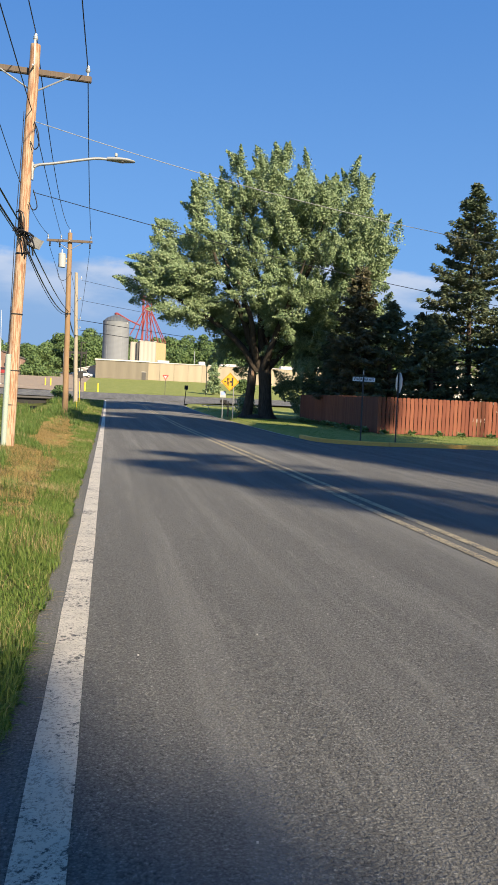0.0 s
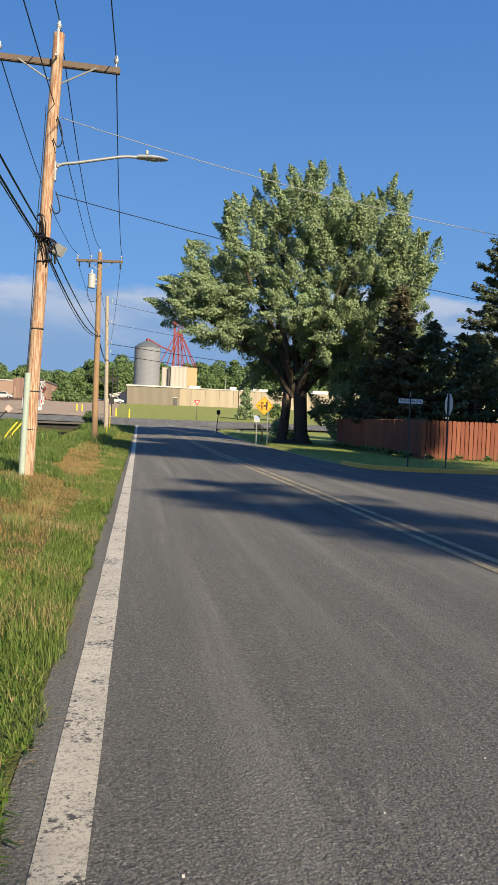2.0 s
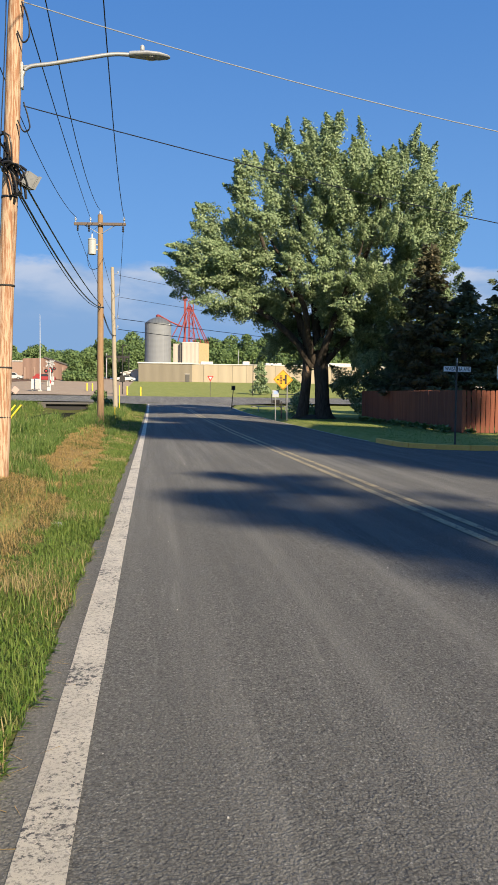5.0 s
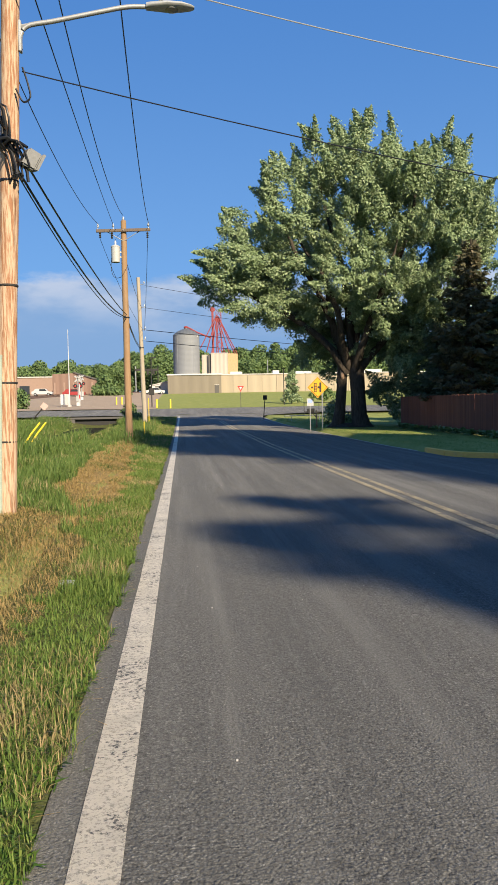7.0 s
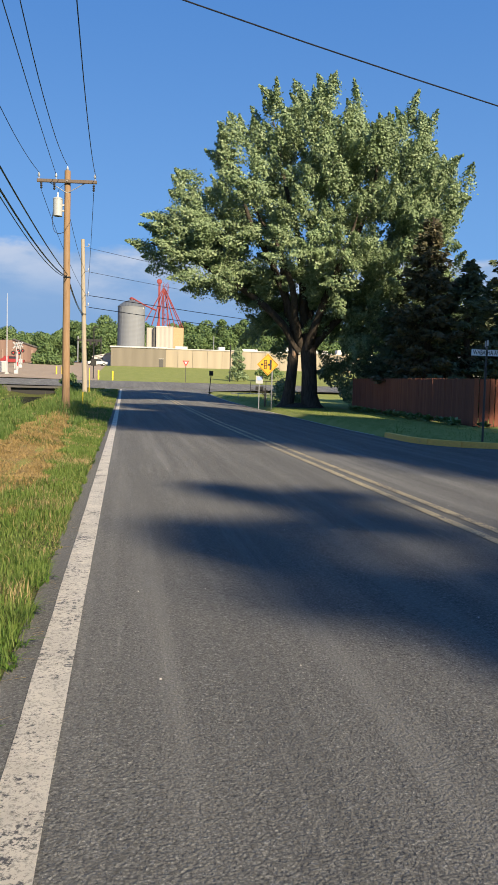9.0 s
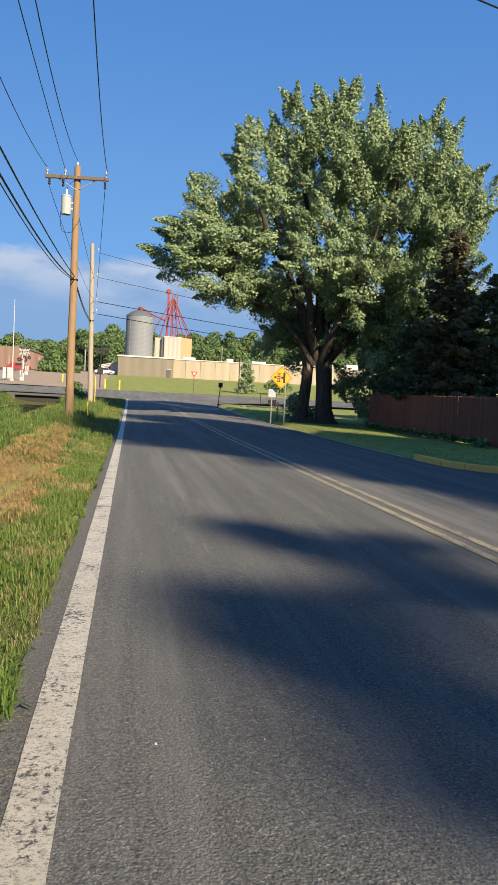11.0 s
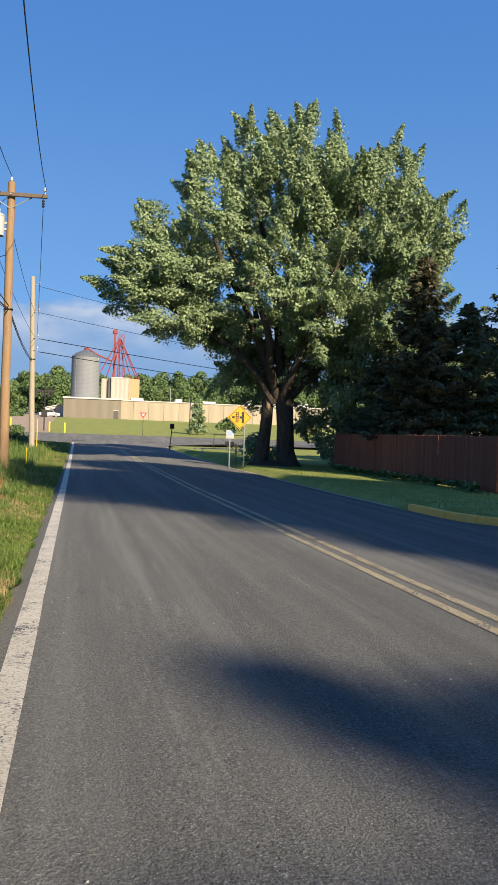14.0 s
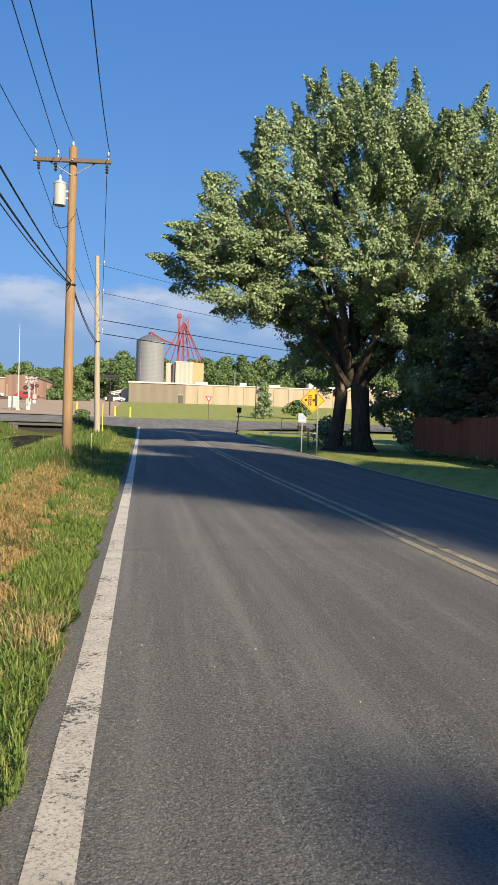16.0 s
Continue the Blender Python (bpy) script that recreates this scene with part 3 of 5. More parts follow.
for u, w, h0, h1 in ((0, 0.05, -0.04, 0.045), (0.06, 0.08, -0.035, 0.05), (0.25, 0.12, -0.04, 0.055), (0.42, 0.11, -0.035, 0.045), (0.53, 0.07, -0.03, 0.02), (0.57, 0.03, -0.02, 0.005)):
    rings.append([Vector((lx + 1.58 + u, w * math.cos(a), 6.18 + (h1 if math.sin(a) > 0 else -h0) * math.sin(a))) for a in np.linspace(0, 2 * math.pi, 16, endpoint=False)])
head.tube_rings(rings, 16)
luminaire = part("lamp_head", head, LAMP_GREY, pole_1, "grey cobra-head street lamp", True)
part("lens", Build().lathe([(0.085, 0.03), (0.08, 0.012), (0.05, 0.004), (0.01, 0.0)], (lx + 1.88, 0, 6.13), 14), LENS, luminaire, "clear lamp lens", True)
part("photocell", Build().lathe([(0.03, 0), (0.032, 0.05), (0.02, 0.07)], (lx + 1.76, 0, 6.25), 10), LAMP_GREY, luminaire)

# finned line amplifier and cable tangle
box_m = Matrix.Translation((0.42, -0.05, 4.36)) @ Matrix.Rotation(radians(28), 4, "Y") @ Matrix.Rotation(radians(25), 4, "Z")
amp = part("amplifier_box", Build().box((0, 0, 0), (0.17, 0.28, 0.21), box_m, 0.02), AMP, pole_1, "grey finned cable amplifier")
fins = Build()
for i in range(9):
    fins.box((0.105, -0.13 + i * 0.032, 0.02), (0.03, 0.008, 0.2), box_m)
part("fins", fins, AMP, amp)
rng = random.Random(4)
for i in range(7):
    pts, z0 = [], 4.92 - 0.07 * i
    for j in range(9):
        u = j / 8
        pts.append((0.06 + 0.32 * u + 0.06 * math.sin(6 * u + i), -0.16 - 0.06 * math.sin(5 * u + i * 2), z0 - 0.5 * u + 0.12 * math.sin(7 * u + i * 1.3)))
    part("cable_loop", Build().tube(pts, 0.014 + 0.006 * (i % 2), 6), CABLE, pole_1, "black cable loop", True)
for i, z in enumerate((4.12, 4.5, 4.62)):
    part("cable_clamp", Build().lathe([(0.112, -0.02), (0.118, 0), (0.112, 0.02)], (0.165 + 0.005 * i, 0, z), 16), CABLE, pole_1)
for i in range(2):
    part("drip_loop", Build().tube(bend([(0.36 + 0.02 * i, -0.12, 6.75 - 1.35 * i), (0.44, -0.13, 6.55 - 1.35 * i), (0.46, -0.13, 6.3 - 1.25 * i), (0.38, -0.14, 6.2 - 1.2 * i), (0.3, -0.13, 6.35 - 1.2 * i)]), 0.012, 6), CABLE, pole_1, "black service drip loop", True)

P2 = (-1.96, 38.0)
pole_2 = utility_pole(*P2, -0.02, 8.97, 0.15, 0.11, POLE_NEW, "tan timber utility pole with a transformer", 8.55, 1.09, -1.5)
insulator(pole_2, -0.02, 8.92)
insulator(pole_2, -0.42, 8.61, -0.16)
can = part("transformer", Build().lathe([(0.12, -0.34), (0.17, -0.33), (0.175, 0.0), (0.175, 0.26), (0.185, 0.27), (0.185, 0.3), (0.12, 0.35), (0.03, 0.37)], (-0.36, -0.03, 7.62), 18), CAN, pole_2, "pale grey transformer can", True)
part("bushing", Build().lathe([(0.03, 0), (0.045, 0.05), (0.03, 0.08), (0.045, 0.12), (0.02, 0.2)], (-0.36, -0.03, 7.96), 10), PORCELAIN, can)
for hz in (7.5, 7.7):
    part("hanger", Build().box((-0.18, 0, hz), (0.2, 0.08, 0.06)), GALV, can)
part("tap_wire", Build().tube([(-0.36, -0.03, 8.16), (-0.3, -0.1, 8.3), (-0.1, -0.17, 8.45)], 0.008, 5), CABLE, pole_2)
part("drop_loop", Build().tube(bend([(-0.52, -0.05, 7.5), (-0.55, -0.05, 7.1), (-0.48, -0.05, 6.75), (-0.32, -0.05, 6.65), (-0.14, -0.05, 6.7)]), 0.012, 6), CABLE, pole_2, "black secondary loop", True)
for s in (-1, 1):
    part("hanging_insulator", Build().lathe([(0.02, -0.28), (0.05, -0.24), (0.025, -0.2), (0.05, -0.16), (0.025, -0.12), (0.05, -0.08), (0.02, -0.02)], (s * 0.95, -0.16, 8.51), 10), DARK_STEEL, pole_2, "dark suspension insulator")
part("hanging_insulator", Build().lathe([(0.02, -0.3), (0.05, -0.26), (0.025, -0.2), (0.05, -0.16), (0.025, -0.12), (0.05, -0.08), (0.02, -0.02)], (-0.48, -0.16, 8.51), 10), DARK_STEEL, pole_2, "dark suspension insulator")
part("cable_clamp", Build().lathe([(0.136, -0.03), (0.142, 0), (0.136, 0.03)], (0, 0, 5.05), 16), CABLE, pole_2)

P3 = (-2.3, 60.0)
pole_3 = utility_pole(*P3, -0.24, 10.0, 0.17, 0.12, POLE_GREY, "sun-bleached grey timber utility pole")
for z in (9.5, 7.95, 6.45, 5.75):
    part("bracket", Build().tube([(-0.1, -0.12, z), (0.18, -0.12, z + 0.05)], 0.02, 6), GALV, pole_3)
    insulator(pole_3, 0.16, z + 0.02, -0.12)
part("cable_clamp", Build().lathe([(0.16, -0.03), (0.166, 0), (0.16, 0.03)], (-0.12, 0, 5.25), 16), CABLE, pole_3)
P4 = (-3.4, 84.0)
P0 = (-1.8, -9.5)
pole_0 = utility_pole(*P0, 0.1, 8.6, 0.13, 0.105, POLE_OLD, "weathered timber utility pole on the verge", 8.1, 1.14)


def wire(a, b, sag, r, mat, label, seg=22):
    pts = [Vector(a).lerp(Vector(b), u) - Vector((0, 0, 4 * sag * u * (1 - u))) for u in np.linspace(0, 1, seg)]
    ob = part("overhead_wire", Build().tube(pts, r, 6), mat, None, "", True)
    return tagged(ob, label, "wire", "overhead lines")


power, tele = "dark power line strung between the poles", "thick black telephone cable between the poles"
a1 = [(-2.72, 14.75, 8.1), (-1.59, 14.6, 8.56), (-0.55, 14.75, 8.03)]
a2 = [(-2.97, 37.85, 9.0), (-1.98, 37.95, 9.37), (-0.93, 37.85, 8.98)]
a0 = [(-2.86, -9.6, 8.35), (-1.7, -9.5, 8.7), (-0.74, -9.6, 8.35)]
a3 = [(-2.4, 59.9, 9.95), (-2.3, 59.9, 9.95), (-2.2, 59.9, 9.95)]
for i in range(3):
    wire(a0[i], a1[i], 0.22, 0.011, STEEL_WIRE, power)
    wire(a1[i], a2[i], (0.65, 0.85, 0.85)[i], 0.011, STEEL_WIRE, power)
wire((-1.7, -9.5, 7.2), (-1.62, 14.5, 7.0), 0.25, 0.010, STEEL_WIRE, power)
wire((-1.62, 14.5, 7.0), (-2.38, 37.85, 8.98), 0.1, 0.010, STEEL_WIRE, power)
wire((-2.91, 37.85, 8.4), (-2.3, 60, 7.0), 0.35, 0.010, STEEL_WIRE, power)
wire((-1.01, 37.85, 8.4), (-2.2, 60, 6.9), 0.35, 0.010, STEEL_WIRE, power)
wire((-2.0, 38.1, 8.0), (-2.35, 60, 8.5), 0.3, 0.010, STEEL_WIRE, power)
for z0, z1, sag, r in ((4.55, 5.36, 0.18, 0.016), (4.3, 5.26, 0.36, 0.018), (4.24, 5.24, 0.44, 0.010)):
    wire((-1.66, 14.46, z0), (-1.94, 37.9, z1), sag, r, CABLE, tele)
    wire((-1.75, -9.5, z0 + 0.5), (-1.75, 14.5, z0 + 0.15), 0.3, r, CABLE, tele)
    wire((-1.95, 38.1, z1), (-2.45, 59.9, z1 + 0.45), 0.26, r, CABLE, tele)
for z0, x1, y1, z1, s in ((9.95, 70, 120, 10.0, 1.0), (8.45, 70, 118, 9.0, 1.0), (6.95, 70, 112, 7.0, 0.8), (6.2, 70, 108, 6.2, 1.0)):
    wire((-2.1, 59.9, z0), (x1, y1, z1), s, 0.013 if z0 > 7 else 0.022, STEEL_WIRE, "dark line crossing towards the far yards", 30)
wire((-1.55, 14.5, 5.38), (45.0, 24.3, 6.48), 2.11, 0.0075, CABLE, "black service wire sagging across the road", 40)
wire((-1.55, 14.5, 6.78), (35.0, 18.9, 8.26), 2.19, 0.0075, GALV, "twisted service wire sagging across the road", 40)

# ---- signs at the roadside ----
def post(b, x, y, z0, z1, w=0.06):
    return b.box((x, y, (z0 + z1) / 2), (w, 0.035, z1 - z0), None, 0.004)


z = land(8.56, 53.5)
sign = thing("warning_sign", 8.56, 53.5, z, "yellow diamond rail-crossing warning sign on steel post", "road sign")
part("post", post(Build(), 0.28, 0.03, -0.1, 2.3, 0.07), AMP, sign, "galvanised channel post")
dm = pose(0, 0, 2.52)
part("plate", Build().prism([(-0.65, 0), (0, -0.65), (0.65, 0), (0, 0.65)], 0.012, dm), SIGN_YELLOW, sign, "yellow diamond plate with dark edge")
edge = Build()
for k in range(4):
    edge.box((0, -0.012, 0.415), (0.86, 0.006, 0.022), dm @ Matrix.Rotation(radians(45 + 90 * k), 4, "Y"))
part("border", edge, SIGN_BLACK, sign, "black border")
sym = Build().box((0.17, -0.013, 0.0), (0.12, 0.007, 0.60), dm).box((0.055, -0.013, 0), (0.13, 0.007, 0.12), dm).box((-0.34, -0.013, 0), (0.13, 0.007, 0.11), dm)
for dx in (-0.19, -0.09):
    sym.box((dx, -0.014, 0), (0.03, 0.007, 0.54), dm)
for k in range(6):
    sym.box((-0.14, -0.015, -0.24 + k * 0.096), (0.19, 0.005, 0.032), dm)
part("symbol", sym, SIGN_BLACK, sign, "black road and rail symbol")

tag = thing("small_sign", 8.15, 53.9, land(8.2, 53.9), "small pale square sign on a thin post", "road sign")
part("post", post(Build(), 0, 0.03, -0.1, 1.75), AMP, tag)
part("plate", Build().box((0, 0, 1.62), (0.42, 0.012, 0.46), None, 0.004), LAMP_GREY, tag, "pale plate")
part("marking", Build().box((0, -0.01, 1.68), (0.26, 0.008, 0.2)), SIGN_BLUE, tag, "faded blue field")

mail = thing("mailbox", 8.75, 55.2, land(8.8, 55.2), "dark rounded mailbox on a braced post", "mailbox")
part("post", Build().box((0, 0, 0.55), (0.09, 0.09, 1.15), None, 0.008), GREEN_POST, mail)
part("arm", Build().box((-0.18, 0, 0.95), (0.65, 0.07, 0.07), None, 0.006).tube([(0, 0, 0.65), (-0.3, 0, 0.93)], 0.025, 6), GREEN_POST, mail)
mb = Build()
mb.prism([(-0.1, 0), (0.1, 0), (0.1, 0.12)] + [(0.1 * math.cos(a), 0.12 + 0.1 * math.sin(a)) for a in np.linspace(0.3, math.pi - 0.3, 7)] + [(-0.1, 0.12)], 0.46, pose(-0.36, 0, 1.0, 0, 0, 70))
part("body", mb, DARK_STEEL, mail, "dark steel box", True)

wz = land(9.68, 27.0)
street = thing("street_name_sign", 9.68, 27.0, wz, "street name sign on a slim dark post", "street sign")
part("post", Build().tube([(0, 0, -0.1), (0, 0, 2.71)], 0.03, 10), GREEN_POST, street)
turn = pose(0.02, 0, 2.36, 0, 0, 8)
plate = part("name_plate", Build().box((0, 0, 0), (0.94, 0.02, 0.185), turn, 0.004), SIGN_PLATE, street, "white plate with black letters")
part("bracket", Build().box((0, 0, 2.48), (0.05, 0.05, 0.1), None, 0.006), GALV, street)
part("cross_plate", Build().box((0, 0, 2.61), (0.02, 0.72, 0.15), pose(0, 0, 0, 0, 0, -19), 0.004), SIGN_WHITE, street, "second plate seen edge on")
fontc = bpy.data.curves.new("lettering", "FONT")
fontc.body, fontc.size, fontc.align_x, fontc.align_y, fontc.extrude = "WABASHA AVE", 0.165, "CENTER", "CENTER", 0.002
fontc.materials.append(SIGN_BLACK)
letters = new("lettering", fontc)
letters.parent = street
letters.matrix_basis = turn @ pose(0, -0.0125, 0, 90, 0, 0)
letters["label"] = "black capital letters"
bpy.context.view_layer.update()
text_mesh = bpy.data.meshes.new_from_object(letters.evaluated_get(bpy.context.evaluated_depsgraph_get()))
lm = new("lettering_raised", text_mesh)
lm.parent, lm.matrix_basis = street, letters.matrix_basis.copy()
wide = max(v.co.x for v in text_mesh.vertices) - min(v.co.x for v in text_mesh.vertices)
for v in text_mesh.vertices:
    v.co.x *= 0.86 / wide
bpy.data.objects.remove(letters)
frame_b = Build().box((0, -0.011, 0.086), (0.94, 0.004, 0.011), turn).box((0, -0.011, -0.086), (0.94, 0.004, 0.011), turn)
part("plate_edge", frame_b, SIGN_BLACK, street)

stop = thing("stop_sign", 10.9, 26.5, land(10.9, 26.5), "octagonal stop sign seen nearly edge on", "stop sign")
part("post", post(Build(), 0.0, 0, -0.1, 2.5, 0.05), GREEN_POST, stop, "dark channel post")
om = pose(0.0, 0.0, 2.28, 0, 0, 88)
octo = [(0.38 / math.cos(radians(22.5)) * math.cos(radians(22.5 + 45 * k)), 0.38 / math.cos(radians(22.5)) * math.sin(radians(22.5 + 45 * k))) for k in range(8)]
part("plate", Build().prism(octo, 0.008, om @ pose(0, -0.03, 0)), SIGN_BACK, stop, "bare aluminium back")
part("face", Build().prism([(x * 0.97, zz * 0.97) for x, zz in octo], 0.004, om @ pose(0, -0.04, 0)), SIGN_RED, stop, "red face")
part("stiffener", Build().box((0, 0.0, 0), (0.05, 0.045, 0.74), om, 0.004), DARK_STEEL, stop, "dark post strip")

ys_ = thing("yield_sign", 7.8, 107.2, land(7.8, 107.2), "red and white yield sign on a post", "road sign")
part("post", post(Build(), 0, 0.04, -0.1, 2.6, 0.07), GREEN_POST, ys_)
part("plate", Build().prism([(-0.42, 0.36), (0, -0.36), (0.42, 0.36)], 0.012, pose(0, 0, 2.35)), SIGN_RED, ys_, "red triangle")
part("field", Build().prism([(-0.22, 0.22), (0, -0.14), (0.22, 0.22)], 0.006, pose(0, -0.012, 2.37)), SIGN_WHITE, ys_, "white field")
mk = thing("marker_post", 7.7, 78.0, land(7.7, 78), "small dark sign back on a leaning post", "road sign")
part("post", Build().box((0, 0, 0.95), (0.07, 0.05, 2.1), pose(0, 0, 0, 0, 5, 0)), DARK_STEEL, mk)
part("plate", Build().box((0.17, -0.02, 1.95), (0.4, 0.015, 0.42), pose(0, 0, 0, 0, 0, 20), 0.006), DARK_STEEL, mk, "dark sign back")
tp = thing("thin_pole", 14.0, 112, rise(112), "thin dark pole standing in the grass", "pole")
part("shaft", Build().tube([(0, 0, -0.1), (0, 0, 4.8)], 0.06, 8), DARK_STEEL, tp)
part("cap", Build().lathe([(0.07, 0), (0.07, 0.08), (0.02, 0.12)], (0, 0, 4.78), 8), DARK_STEEL, tp)

rail = thing("pipe_barrier", 12.4, 84, land(12.4, 84), "thin dark pipe barrier in the grass", "barrier")
for xx in (0.0, 1.5, 3.2):
    part("upright", Build().tube([(xx, 0, -0.1), (xx, 0, 1.25)], 0.03, 8), DARK_STEEL, rail)
for zz in (0.35, 1.2):
    part("bar", Build().tube([(0, 0, zz), (3.2, 0, zz + 0.02)], 0.025, 8), DARK_STEEL, rail)
long_rail = thing("ground_pipe", 8.6, 70, land(8.6, 70), "long pale rail low over the grass", "barrier")
part("bar", Build().tube([(0, 0, 0.42), (6.5, 4, 0.42)], 0.04, 8), CONCRETE, long_rail)
for u in (0.1, 0.5, 0.9):
    part("foot", Build().tube([(6.5 * u, 4 * u, -0.1), (6.5 * u, 4 * u, 0.42)], 0.03, 6), CONCRETE, long_rail)

# yellow guy-wire guards and marker stakes
for dx in (0.0, 0.16):
    g = thing("guy_guard", -6.1 + dx * 1.3, 37.0 + dx, 0.15, "yellow plastic guy-wire guard leaning in grass", "guy guard", "guy guards")
    part("sleeve", Build().tube([(-0.6, -0.02, -1.3), (-0.1, 0, -0.25), (0.36, 0.02, 0.45), (0.72, 0.03, 0.9)], 0.035, 8), YELLOW_PLASTIC, g)
for x, y, h in ((-1.6, 43.5, 0.6), (-2.05, 60.6, 1.7), (-1.2, 108, 1.1), (-3.0, 110, 1.1), (-9.4, 125, 1.1), (-8.6, 125, 1.1)):
    st = thing("marker_stake", x, y, land(x, y), "yellow plastic marker stake in the verge", "marker", "yellow markers")
    part("stake", Build().tube([(0, 0, -0.1), (0, 0, h)], 0.025 if y < 100 else 0.1, 8), YELLOW_PLASTIC, st)
    part("cap", Build().lathe([(0.025 if y < 100 else 0.1, 0), (0.025 if y < 100 else 0.09, 0.05), (0.02, 0.07)], (0, 0, h), 8), YELLOW_PLASTIC, st)

bar = thing("marker_barricade", -3.02, 18.0, land(-3.02, 18) - 0.22, "orange and white striped marker post leaning in the grass", "marker")
for k, mat in enumerate((MARKER_ORANGE, MARKER_ORANGE, SIGN_WHITE, MARKER_ORANGE)):
    part("band", Build().tube([(-0.03 * k, 0, 0.23 * k), (-0.03 * k - 0.03, 0, 0.23 * k + 0.23)], 0.05, 12).box((-0.03 * k - 0.015, 0, 0.23 * k + 0.115), (0.115, 0.02, 0.21)), mat, bar, "orange band" if mat is MARKER_ORANGE else "white band")
tilt = thing("leaning_sign", -14.5, 88.0, rise(88) - 0.2, "pale square sign on a post leaning over the tracks", "road sign")
part("post", Build().tube([(-0.6, 0, 0), (0.7, 0, 1.45)], 0.07, 8), DARK_STEEL, tilt)
part("plate", Build().box((0, 0, 0), (0.62, 0.03, 0.62), pose(0.75, -0.08, 1.5, 0, 38, 0), 0.02), SIGN_PALE, tilt, "faded pink-white plate")

# ---- picket fence along the garden ----
def fence_run(x0, y0, x1, y1, pitch, label, lit):
    d = Vector((x1 - x0, y1 - y0, 0))
    f = thing("picket_fence", x0, y0, 0, label, "fence", "garden fence", rz=math.degrees(math.atan2(d.y, d.x)))
    n = int(d.length / pitch)
    bev = Build()
    hw = pitch / 2 - (0.017 if lit else 0.003)
    bev.prism([(-hw, 0.03), (hw, 0.03), (hw, 1.80), (hw - 0.025, 1.84), (0.025 - hw, 1.84), (-hw, 1.80)], 0.022, Matrix())
    me = bev.mesh("picket", FENCE)
    rr = random.Random(int(pitch * 1000))
    for i in range(n + 1):
        s = i * pitch
        zz = land(x0 + d.x * s / d.length, y0 + d.y * s / d.length)
        ob = new("picket", me)
        ob.parent = f
        ob.matrix_basis = pose(s, (-0.045 if i % 2 or not lit else -0.03) + rr.uniform(-0.006, 0.006), zz + rr.uniform(-0.015, 0.015), 0, rr.uniform(-0.6, 0.6), 0)
    m = 0
    while m < d.length - 0.5:
        e = min(m + 2.44, d.length)
        za, zb = (land(x0 + d.x * q / d.length, y0 + d.y * q / d.length) for q in (m, e))
        for h in (0.35, 0.95, 1.55):
            part("rail", Build().add([(m, -0.02, za + h), (e, -0.02, zb + h), (e, 0.02, zb + h), (m, 0.02, za + h), (m, -0.02, za + h + 0.09), (e, -0.02, zb + h + 0.09), (e, 0.02, zb + h + 0.09), (m, 0.02, za + h + 0.09)],
                 [(0, 3, 2, 1), (4, 5, 6, 7), (0, 1, 5, 4), (1, 2, 6, 5), (2, 3, 7, 6), (3, 0, 4, 7)]), FENCE, f)
        part("fence_post", Build().box((m, 0.08, za + 0.9), (0.09, 0.09, 1.9), None, 0.006), FENCE, f)
        m += 2.44
    return f


fence_run(13.5, 52.3, 13.4, 35.6, 0.150, "dark red-brown board fence in deep shade", False)
fence_run(13.4, 35.6, 40.0, 36.4, 0.215, "red-brown stained shadowbox fence in sunlight", True)

# ---- trees ----
def leaf_cloud(centres, radii, per, size, rs, droop=0.25):
    """Leaves as small four-cornered blades scattered through clumps, thickest near each clump's skin."""
    C, R = np.repeat(centres, per, 0), np.repeat(radii, per)[:, None]
    d = rs.normal(size=C.shape)
    d /= np.linalg.norm(d, axis=1)[:, None]
    P = C + d * R * np.cbrt(rs.uniform(0.12, 1.0, (len(C), 1))) * np.array([1.0, 1.0, 0.72])
    nrm = d * 0.8 + rs.normal(size=C.shape) * 0.55 + np.array([0, 0, 0.35])
    nrm /= np.linalg.norm(nrm, axis=1)[:, None]
    a = np.cross(nrm, rs.normal(size=C.shape))
    a /= np.linalg.norm(a, axis=1)[:, None]
    a[:, 2] -= droop
    b = np.cross(nrm, a)
    s = size * rs.uniform(0.6, 1.3, (len(C), 1))
    return np.stack([P - a * s, P + b * s * 0.62, P + a * s * 1.1, P - b * s * 0.62], 1)


def lobe_clumps(lobes, rs, density=1.0, small=(0.55, 1.05)):
    """Clump centres spread over the skins of the crown's big lobes."""
    cs, rr = [], []
    for cx, cy, cz, rx, ry, rz in lobes:
        n = int(density * (rx * ry + ry * rz + rx * rz) * 2.1)
        d = rs.normal(size=(n, 3))
        d /= np.linalg.norm(d, axis=1)[:, None]
        f = rs.uniform(0.6, 1.0, (n, 1)) ** 0.5
        cs.append(np.array([cx, cy, cz]) + d * f * np.array([rx, ry, rz]) * rs.uniform(0.82, 1.08, (n, 1)))
        rr.append(rs.uniform(*small, n))
    return np.concatenate(cs), np.concatenate(rr)


